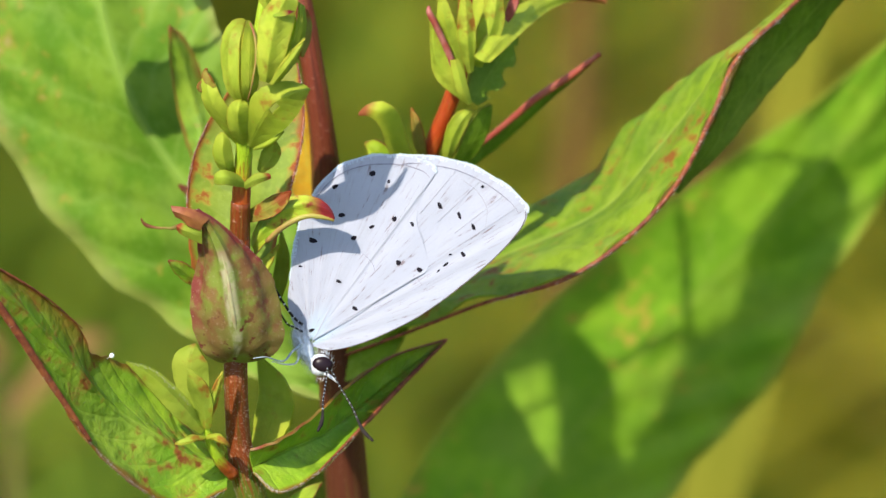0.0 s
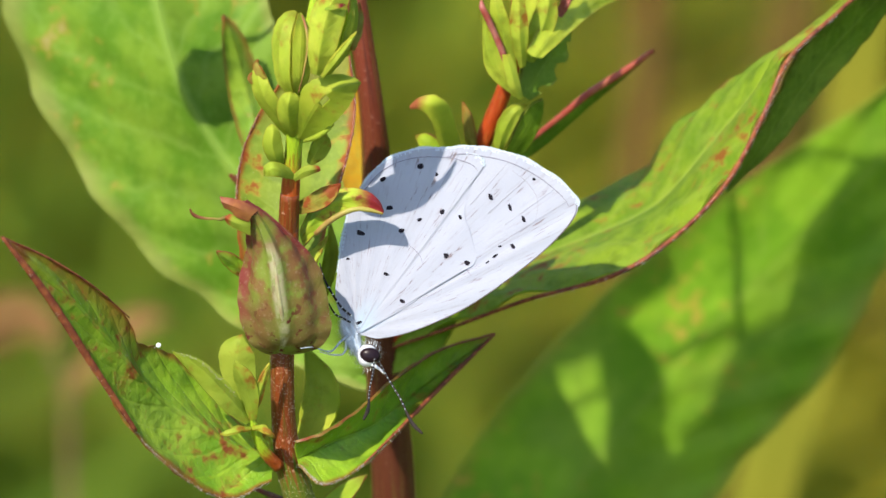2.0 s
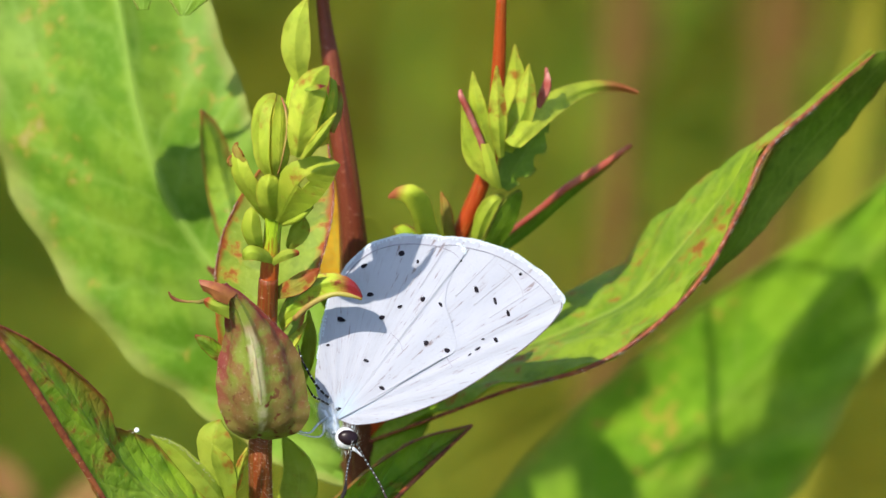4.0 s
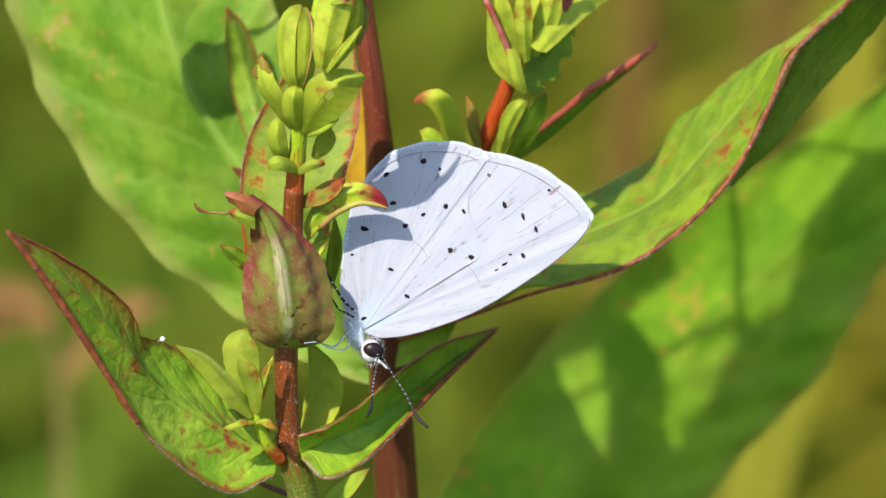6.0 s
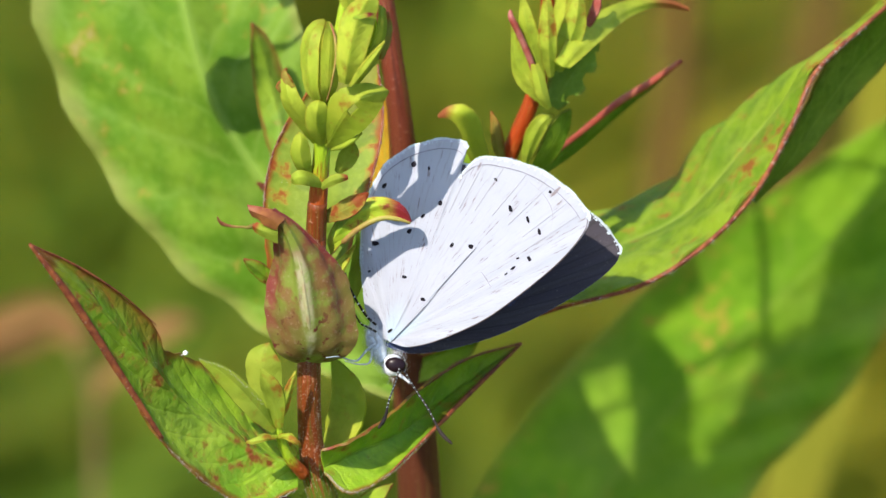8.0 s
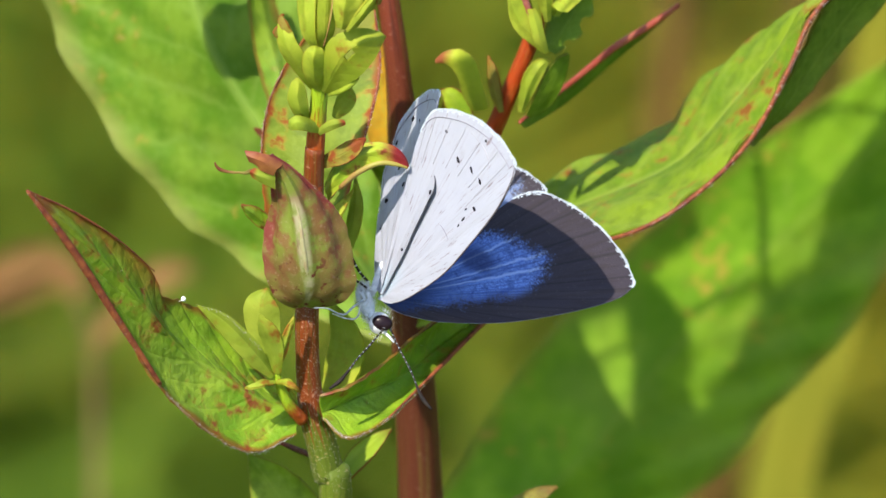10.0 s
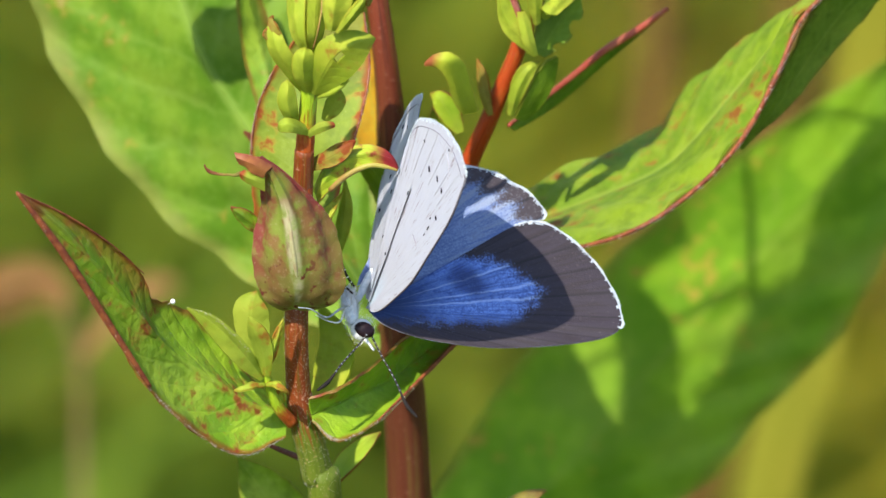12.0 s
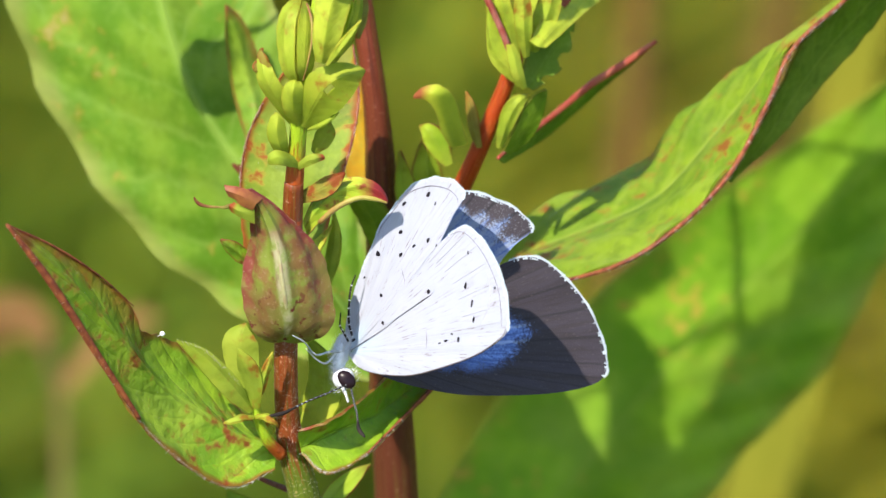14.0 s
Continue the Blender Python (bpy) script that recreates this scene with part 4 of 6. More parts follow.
def cup_leaf(o):
    left = [(-9.64, 3.40, -4.18), (-11.57, 3.60, -1.38), (-12.12, 4.60, 2.13), (-12.19, 5.40, 4.24), (-11.78, 6.30, 6.70), (-10.88, 7.20, 8.88), (-8.98, 8.20, 11.64)]
    rib = [(-8.74, 3.60, -4.35), (-8.93, 4.20, -1.37), (-9.01, 5.20, 2.14), (-8.95, 6.20, 4.94), (-8.61, 7.20, 7.76), (-7.91, 8.20, 10.23), (-6.50, 9.00, 12.34)]
    right = [(-7.87, 3.60, -4.18), (-7.31, 4.20, -1.02), (-6.59, 5.20, 1.79), (-5.79, 6.00, 4.59), (-5.17, 6.90, 7.04), (-4.89, 7.80, 9.51), (-5.25, 8.80, 12.60)]
    lf = loft("leaf", left, rib, right, M_CUP, o, "upright cupped leaf with rust-red spotted margin behind the buds", bulge=0.4, ripple=0.06, nu=40, nv=8, seed=8)
    tube("margin", left[2:6], [.03, .045, .045, .03], M_RED_EDGE, lf, "rust-red margin", sides=6, n=40)
    tube("margin", right[2:], [.03, .06, .09, .08, .05], M_RED_EDGE, lf, "rust-red margin", sides=6, n=40)
    hairs("margin_hairs", left[2:6], 380, 0.16, lf, (-0.8, -0.6, 0.1), 11)
    hairs("margin_hairs", right[2:], 420, 0.16, lf, (0.6, -0.8, 0.1), 12)
    fuzz("blade_hairs", lf, 1500, 0.12, lf, 23)
    blade("leaf", [(-8.35, 1.01, 2.98), (-7.33, 0.46, 3.36), (-6.45, 0.11, 3.89), (-5.68, 0.03, 4.52)], 0.6, M_RUST, o, "rust-red mottled scrap of leaf", roll=5, fold=5, peak=0.5, foot=0.6)
    # torn brown-rimmed holes and small side leaf
    blade("leaf", [(-11.02, 1.43, -1.37), (-11.89, 0.83, -0.84), (-12.75, 0.18, -0.14), (-13.35, 0.02, 0.28)], 0.55, M_LEAF_LOW, o, "tattered little leaf", roll=20, fold=20)
    blade("leaf", [(-6.73, 6.20, -2.51), (-6.47, 6.20, -0.91), (-6.27, 6.00, 0.68), (-6.36, 6.00, 2.09)], 0.5, M_LEAF_FRESH, o, "green leaf edge beside the wing", roll=15, fold=15)


M_CUP = leaf_material("leaf_speckled", (0.14, 0.23, 0.020), (0.085, 0.17, 0.012), 0.8, 0.2, 1.15, red=(0.26, 0.045, 0.012), thin=0.25, veins=0.2, relief=0.8)
M_RUST = leaf_material("leaf_rust", (0.26, 0.24, 0.03), (0.20, 0.16, 0.03), 0.5, 0.4, 1.6, red=(0.28, 0.04, 0.015))


def pink_leaf(o):
    top = [(-8.22, 2.60, 1.47), (-7.81, 2.00, 2.53), (-7.11, 1.50, 3.46), (-6.07, 1.20, 4.14), (-4.91, 1.10, 4.29), (-3.89, 1.10, 3.99), (-3.25, 1.20, 3.43), (-3.03, 1.30, 2.87)]
    rib = [(-8.11, 2.40, 1.12), (-7.52, 1.60, 2.05), (-6.75, 1.00, 2.90), (-5.77, 0.70, 3.54), (-4.72, 0.60, 3.77), (-3.88, 0.70, 3.57), (-3.31, 0.90, 3.22), (-3.03, 1.20, 2.80)]
    low = [(-8.00, 2.60, 0.56), (-7.23, 1.90, 1.42), (-6.40, 1.40, 2.20), (-5.49, 1.10, 2.74), (-4.65, 1.00, 3.00), (-3.87, 1.00, 2.93), (-3.31, 1.10, 2.80), (-3.06, 1.20, 2.70)]
    lf = loft("bract", top, rib, low, M_PINK, o, "arched bract with pink tip", bulge=0.35, ripple=0.05, nu=30, nv=6, seed=9)
    tube("margin", low[1:], [.17, .19, .18, .16, .12, .1], M_BRACT_EDGE, lf, "yellow-pink thick edge", sides=7)
    blade("bract", [(-8.31, 3.68, 0.32), (-8.02, 3.76, -0.32), (-7.35, 3.62, 0.04), (-6.47, 3.17, 1.27)], 0.5, M_BRACT, o, "small green bract", roll=30)


M_BRACT_EDGE = plain("bract_edge", (0.36, 0.33, 0.06), 0.5, (0.30, 0.06, 0.05), 320.0, 0.2)


def side_shoot(o):
    tube("shoot_stem", [(-9.48, 4.97, -13.08), (-10.35, 3.82, -12.11), (-10.97, 2.90, -10.69), (-11.17, 2.37, -9.28)], [.42, .36, .3, .2], M_STEM_TOP, o, "short reddish side shoot")
    lf = blade("leaf", [(-11.31, 2.36, -10.33), (-12.59, 0.98, -8.73), (-14.33, -0.08, -6.97), (-15.96, -0.85, -5.98)], 0.80, M_LEAF_FRESH, o, "fresh green shoot leaf", roll=-25, fold=25, peak=0.4, foot=0.3, bulge=0.15)
    hairs("margin_hairs", [(-12.06, 0.98, -8.73), (-14.15, -0.18, -6.69), (-15.96, -0.85, -5.98)], 120, 0.14, lf, (-0.3, -0.5, 0.8), 31)
    blade("leaf", [(-11.19, 3.47, -10.10), (-11.88, 2.98, -7.70), (-12.09, 2.33, -5.94), (-11.73, 2.34, -4.88)], 1.15, M_LEAF_FRESH, o, "fresh green shoot leaf", roll=5, fold=10, peak=0.55, bulge=0.15)
    blade("leaf", [(-11.10, 2.30, -10.15), (-11.30, 1.38, -8.74), (-11.71, 0.52, -7.50), (-12.19, 0.14, -6.48)], 0.72, M_LEAF_FRESH, o, "fresh green shoot leaf with rust spots", roll=25, fold=20, peak=0.5, bulge=0.1)
    blade("leaf", [(-11.03, 2.23, -9.98), (-10.67, 1.46, -8.74), (-10.31, 1.00, -7.51), (-10.03, 0.99, -6.63)], 0.34, M_BRACT, o, "narrow pale shoot leaf", roll=-30, fold=20)
    blade("leaf", [(-11.10, 2.50, -10.68), (-11.90, 1.70, -10.67), (-12.60, 1.38, -10.91), (-13.05, 1.45, -11.09)], 0.36, M_BRACT, o, "curved pale shoot leaf", roll=-60, fold=20)
    blade("leaf", [(-11.10, 2.50, -10.68), (-10.50, 1.66, -10.57), (-9.97, 1.38, -10.91), (-9.69, 1.76, -11.27)], 0.36, M_BRACT, o, "curved pale shoot leaf", roll=60, fold=20)
    blade("leaf", [(-10.77, 3.76, -10.88), (-10.43, 4.36, -11.41), (-10.22, 4.53, -11.87), (-10.15, 4.66, -12.23)], 0.35, M_BRACT, o, "tiny pale shoot leaf")


def top_buds(o):
    # two large closed buds, each wrapped in keeled bracts
    ball("bud", (-8.71, -4.60, 12.66), 1.0, M_BRACT_CORE, o, "plump yellow-green bud", (0.92, 0.9, 2.15), pose(0, 0, 0, 0, 4, 0))
    ball("bud", (-6.46, -6.90, 13.61), 1.15, M_BRACT_CORE, o, "plump yellow-green bud", (1.0, 0.9, 2.2), pose(0, 0, 0, 0, 14, 0))
    loft("bud_bract", [(-8.96, -4.40, 10.07), (-9.59, -5.00, 10.97), (-9.89, -5.20, 12.53), (-9.77, -5.20, 14.11), (-9.22, -5.20, 14.95), (-8.56, -5.20, 15.17)], [(-8.75, -4.60, 10.00), (-9.23, -5.80, 10.97), (-9.42, -6.30, 12.53), (-9.30, -6.30, 13.96), (-8.89, -6.00, 14.74), (-8.48, -5.40, 15.10)], [(-8.54, -4.70, 10.01), (-8.74, -6.00, 10.97), (-8.79, -6.50, 12.43), (-8.70, -6.50, 13.76), (-8.54, -6.20, 14.53), (-8.41, -5.50, 15.03)], M_BRACT, o, "yellow-green bud scale", bulge=0.12, ripple=0.05, nu=28, nv=6, seed=31)
    loft("bud_bract", [(-8.54, -4.70, 10.08), (-8.67, -5.90, 10.97), (-8.72, -6.30, 12.43), (-8.63, -6.40, 13.76), (-8.51, -6.10, 14.53), (-8.38, -5.40, 15.03)], [(-8.33, -4.60, 10.08), (-8.19, -5.70, 11.05), (-8.13, -6.10, 12.44), (-8.08, -6.10, 13.63), (-8.16, -5.90, 14.40), (-8.27, -5.30, 14.96)], [(-8.05, -4.40, 10.15), (-7.64, -5.20, 11.17), (-7.48, -5.50, 12.56), (-7.60, -5.50, 13.78), (-7.85, -5.40, 14.55), (-8.21, -5.20, 15.03)], M_BRACT, o, "yellow-green bud scale", bulge=0.12, ripple=0.05, nu=28, nv=6, seed=32)
    tube("keel", [(-8.29, -5.00, 10.11), (-7.98, -5.80, 11.33), (-7.75, -6.00, 12.73), (-7.80, -6.00, 13.95), (-8.10, -5.40, 14.89)], [.04, .06, .07, .08, .06], M_BRACT_EDGE, o, "rusty keel of the bud", sides=6)
    loft("bud_bract", [(-7.48, -7.30, 11.32), (-7.63, -8.20, 12.88), (-7.58, -8.50, 14.45), (-7.24, -8.50, 15.63), (-6.49, -8.30, 16.41), (-5.52, -7.90, 16.78)], [(-7.13, -7.50, 11.25), (-6.93, -8.90, 12.78), (-6.66, -9.30, 14.31), (-6.33, -9.30, 15.42), (-5.85, -8.90, 16.27), (-5.34, -8.00, 16.78)], [(-6.71, -7.30, 11.26), (-6.09, -8.30, 12.45), (-5.62, -8.60, 13.98), (-5.32, -8.60, 15.16), (-5.16, -8.30, 16.08), (-5.17, -7.90, 16.75)], M_BRACT, o, "yellow-green bud scale", bulge=0.18, ripple=0.06, nu=28, nv=7, seed=33)
    loft("bud_bract", [(-6.64, -6.90, 11.26), (-6.02, -7.90, 12.24), (-5.48, -8.10, 13.64), (-5.14, -8.10, 14.89), (-5.09, -7.70, 16.09)], [(-6.44, -6.70, 11.27), (-5.74, -7.50, 12.25), (-5.16, -7.70, 13.51), (-4.86, -7.70, 14.76), (-4.91, -7.50, 15.95)], [(-6.23, -6.30, 11.34), (-5.47, -6.90, 12.33), (-4.92, -7.00, 13.52), (-4.67, -7.00, 14.70), (-4.78, -7.10, 15.89)], M_LEAF_FRESH, o, "green outer scale of the bud", bulge=0.1, ripple=0.04, nu=22, nv=4)
    blade("bud_bract", [(-6.77, -7.90, 11.05), (-6.01, -8.70, 11.96), (-5.29, -8.90, 12.94), (-4.71, -8.70, 13.86)], 0.34, M_BRACT, o, "narrow pale bract", roll=-40, fold=30)
    blade("bud_bract", [(-4.95, -6.30, 12.76), (-4.66, -6.20, 13.81), (-4.50, -6.10, 14.78), (-4.58, -6.10, 15.69)], 0.32, M_RUST, o, "withered reddish bract behind the bud", roll=-30)
    blade("mark", [(-6.67, -9.40, 15.24), (-6.19, -9.45, 15.35), (-5.73, -9.40, 15.46), (-5.39, -9.00, 15.51)], 0.16, M_PINK, o, "pink scar on the bud", roll=0, bulge=0.02, ripple=0.0, nu=12, nv=3)
    # bracts of the next whorl
    loft("bract", [(-8.78, -1.00, 7.22), (-9.83, -2.40, 8.33), (-10.71, -3.40, 9.39), (-11.10, -4.00, 10.33), (-11.17, -4.20, 11.24), (-10.97, -4.20, 11.66)], [(-8.61, -1.40, 7.43), (-9.44, -3.20, 8.54), (-10.21, -4.40, 9.57), (-10.63, -4.90, 10.47), (-10.78, -4.80, 11.24), (-10.79, -4.40, 11.73)], [(-8.54, -1.80, 7.85), (-9.02, -3.40, 8.82), (-9.51, -4.40, 9.72), (-9.94, -4.80, 10.41), (-10.22, -4.80, 11.03), (-10.51, -4.40, 11.59)], M_BRACT, o, "green bract with rusty tip", bulge=0.12, ripple=0.05, nu=26, nv=6, seed=34)
    blade("bract", [(-10.36, -4.90, 10.96), (-10.71, -4.90, 11.38), (-10.93, -4.70, 11.79), (-10.80, -4.60, 12.14)], 0.26, M_RUST, o, "rusty torn bract tip", roll=20)
    blade("bract", [(-11.13, -4.30, 10.68), (-11.21, -4.30, 11.02), (-11.14, -4.30, 11.37)], 0.2, M_RUST, o, "rusty torn bract tip", roll=-20)
    loft("bract", [(-8.68, -1.20, 7.22), (-9.37, -3.20, 8.19), (-9.61, -4.20, 9.16), (-9.37, -4.80, 9.86), (-8.95, -4.80, 10.14)], [(-8.53, -1.40, 7.22), (-8.80, -3.90, 8.26), (-8.91, -5.00, 9.16), (-8.84, -5.30, 9.79), (-8.78, -5.00, 10.14)], [(-8.40, -1.20, 7.23), (-8.25, -3.40, 8.20), (-8.18, -4.40, 9.17), (-8.32, -4.90, 9.87), (-8.64, -4.80, 10.14)], M_BRACT, o, "yellow-green bract", bulge=0.12, ripple=0.05, nu=22, nv=6, seed=35)
    loft("bract", [(-8.39, -2.50, 7.44), (-8.25, -4.50, 9.07), (-8.04, -5.50, 10.35), (-7.14, -5.90, 10.99), (-5.99, -6.10, 11.28), (-4.94, -5.90, 11.08), (-4.49, -5.70, 10.81)], [(-8.24, -2.50, 7.37), (-7.54, -4.70, 8.73), (-6.91, -5.90, 9.67), (-6.22, -6.50, 10.23), (-5.52, -6.50, 10.52), (-4.90, -6.10, 10.70), (-4.48, -5.70, 10.78)], [(-7.89, -2.30, 7.23), (-6.84, -3.90, 7.80), (-5.93, -4.90, 8.44), (-5.30, -5.50, 9.14), (-4.93, -5.70, 9.76), (-4.69, -5.80, 10.32), (-4.48, -5.70, 10.74)], M_LEAF_FRESH, o, "broad green bract with gnawed hole", bulge=0.12, ripple=0.03, nu=34, nv=8, seed=36,
         bite=lambda t, s: 0.30 < t < 0.42 and -0.05 < s < 0.30)
    tube("margin", [(-7.97, -2.20, 7.16), (-7.26, -3.40, 7.37), (-6.63, -4.00, 7.76), (-6.07, -4.20, 8.22)], [.10, .17, .16, .06], M_BRACT, o, "pale rolled margin", sides=8)
    blade("bract", [(-8.18, -2.20, 7.68), (-7.56, -4.40, 9.60), (-6.79, -5.00, 10.44), (-5.82, -4.80, 11.02)], 0.55, M_BRACT, o, "yellow-green bract", roll=-35, fold=10, peak=0.5)
    # lower small bracts
    loft("bract", [(-9.37, -0.20, 5.47), (-10.17, -0.90, 6.09), (-10.49, -1.60, 6.96), (-10.28, -2.20, 7.83), (-10.01, -2.40, 8.18)], [(-9.23, -0.30, 5.54), (-9.68, -1.50, 6.16), (-9.89, -2.30, 7.00), (-9.86, -2.60, 7.76), (-9.94, -2.40, 8.18)], [(-9.09, -0.20, 5.68), (-9.23, -1.20, 6.24), (-9.33, -1.90, 7.07), (-9.51, -2.30, 7.77), (-9.83, -2.40, 8.15)], M_BRACT, o, "yellow-green bract", bulge=0.10, ripple=0.04, nu=20, nv=5, seed=37)
    blade("bract", [(-7.62, 0.20, 5.77), (-7.13, -0.40, 6.40), (-6.79, -0.90, 7.04), (-6.65, -1.30, 7.67)], 0.62, M_LEAF_FRESH, o, "green bract", roll=-10, fold=10, peak=0.5)
    loft("bract", [(-8.52, -0.40, 5.19), (-9.29, -1.20, 5.67), (-9.92, -1.60, 5.81), (-10.34, -1.40, 5.59), (-10.41, -1.00, 5.24)], [(-8.55, -0.50, 4.98), (-9.28, -1.70, 5.32), (-9.84, -2.20, 5.46), (-10.22, -1.90, 5.31), (-10.37, -1.20, 5.14)], [(-8.59, -0.40, 4.77), (-9.28, -1.50, 4.90), (-9.83, -1.90, 5.00), (-10.19, -1.60, 5.00), (-10.33, -1.20, 5.03)], M_BRACT, o, "pale curved bract below the whorl", bulge=0.08, ripple=0.03, nu=20, nv=5)
    loft("bract", [(-8.59, -0.50, 5.05), (-8.03, -1.20, 5.48), (-7.53, -1.40, 5.63), (-7.05, -1.20, 5.56)], [(-8.55, -0.60, 4.84), (-8.02, -1.50, 5.20), (-7.49, -1.70, 5.38), (-6.97, -1.30, 5.46)], [(-8.48, -0.50, 4.70), (-7.95, -1.30, 4.92), (-7.46, -1.50, 5.14), (-6.97, -1.20, 5.35)], M_BRACT_RED, o, "pale curved bract with rust", bulge=0.06, ripple=0.03, nu=16, nv=4)
    # the spike goes on above
    blade("bud_bract", [(-7.00, -4.40, 15.89), (-7.29, -5.60, 17.62), (-7.17, -6.20, 19.53), (-6.56, -6.00, 21.11)], 1.0, M_BRACT, o, "yellow-green bud scale", roll=10, fold=20)


M_BRACT_CORE = plain("bud_green", (0.53, 0.64, 0.09), 0.5, (0.45, 0.57, 0.06), 500.0, 0.5, spec=0.2)
M_LEAF_FRESH = leaf_material("leaf_bright", (0.36, 0.47, 0.045), (0.24, 0.38, 0.025), 0.0, 0.0, 0.75, red=(0.32, 0.10, 0.02), thin=0.42, veins=0.2, relief=0.5)


# ---- the butterfly ----
# Body space, in millimetres: x away from the back, y to its left, z towards the tail; the wings spring from the origin.
PX = 0.03507
FORE = [(0, -4), (36, -15), (86, -9), (140, 7), (200, 31), (260, 65), (333, 114), (380, 153), (405, 182), (411, 203), (402, 224), (372, 255), (335, 282), (295, 302), (250, 314), (212, 320), (178, 310), (146, 276), (114, 215), (82, 136), (36, 52)]
HIND = [(0, 0), (86, 53), (155, 108), (206, 138), (197, 187), (183, 228), (194, 277), (213, 319), (175, 338), (133, 341), (92, 337), (52, 323), (23, 301), (-5, 263), (-22, 230), (-32, 184), (-38, 134), (-43, 69), (-26, 22)]


def wing_white():
    """Underside: chalk-white scales, bluish at the root, faint brownish scratches along the veins."""
    n = Nodes("wing_underside")
    u, v = n.uv()
    f, g = n.noise(900.0, 4.0), n.noise(7000.0, 3.0)
    c = n.mix(f, (0.425, 0.438, 0.490), (0.378, 0.396, 0.465))
    c = n.mix(n.step(u, 0.25, 0.0), c, (0.42, 0.54, 0.64))
    streak = n.noise(1.0, 3.0, 0.6, n.add("ShaderNodeCombineXYZ", {0: n.math("MULTIPLY", u, 7.0), 1: n.math("MULTIPLY", v, 90.0)}).outputs[0])
    c = n.mix(n.math("MULTIPLY", n.step(streak, 0.50, 0.68), 0.55), c, (0.34, 0.33, 0.37))
    scratch = n.math("MULTIPLY", n.step(streak, 0.60, 0.65), n.step(f, 0.47, 0.57))
    c = n.mix(n.math("MULTIPLY", scratch, 0.8), c, (0.20, 0.15, 0.15))
    c = n.mix(n.math("MULTIPLY", n.step(g, 0.55, 0.75), 0.35), c, (0.36, 0.39, 0.48))
    return n.skin(c, 0.6, n.bump(n.math("ADD", g, streak), 0.3, 0.00006), 0.20, c, 0.25)


def wing_plan(n):
    """Where on the wing a point lies: along, up, distance from the root and angle, in 3.5 mm units and radians."""
    m = n.tree.nodes.new("ShaderNodeUVMap")
    m.uv_map = "plan"
    p = n.add("ShaderNodeSeparateXYZ", {0: m.outputs[0]})
    x, z = p.outputs[0], p.outputs[1]
    r = n.math("SQRT", n.math("ADD", n.math("MULTIPLY", x, x), n.math("MULTIPLY", z, z)))
    return x, z, r, n.math("ARCTAN2", z, x)


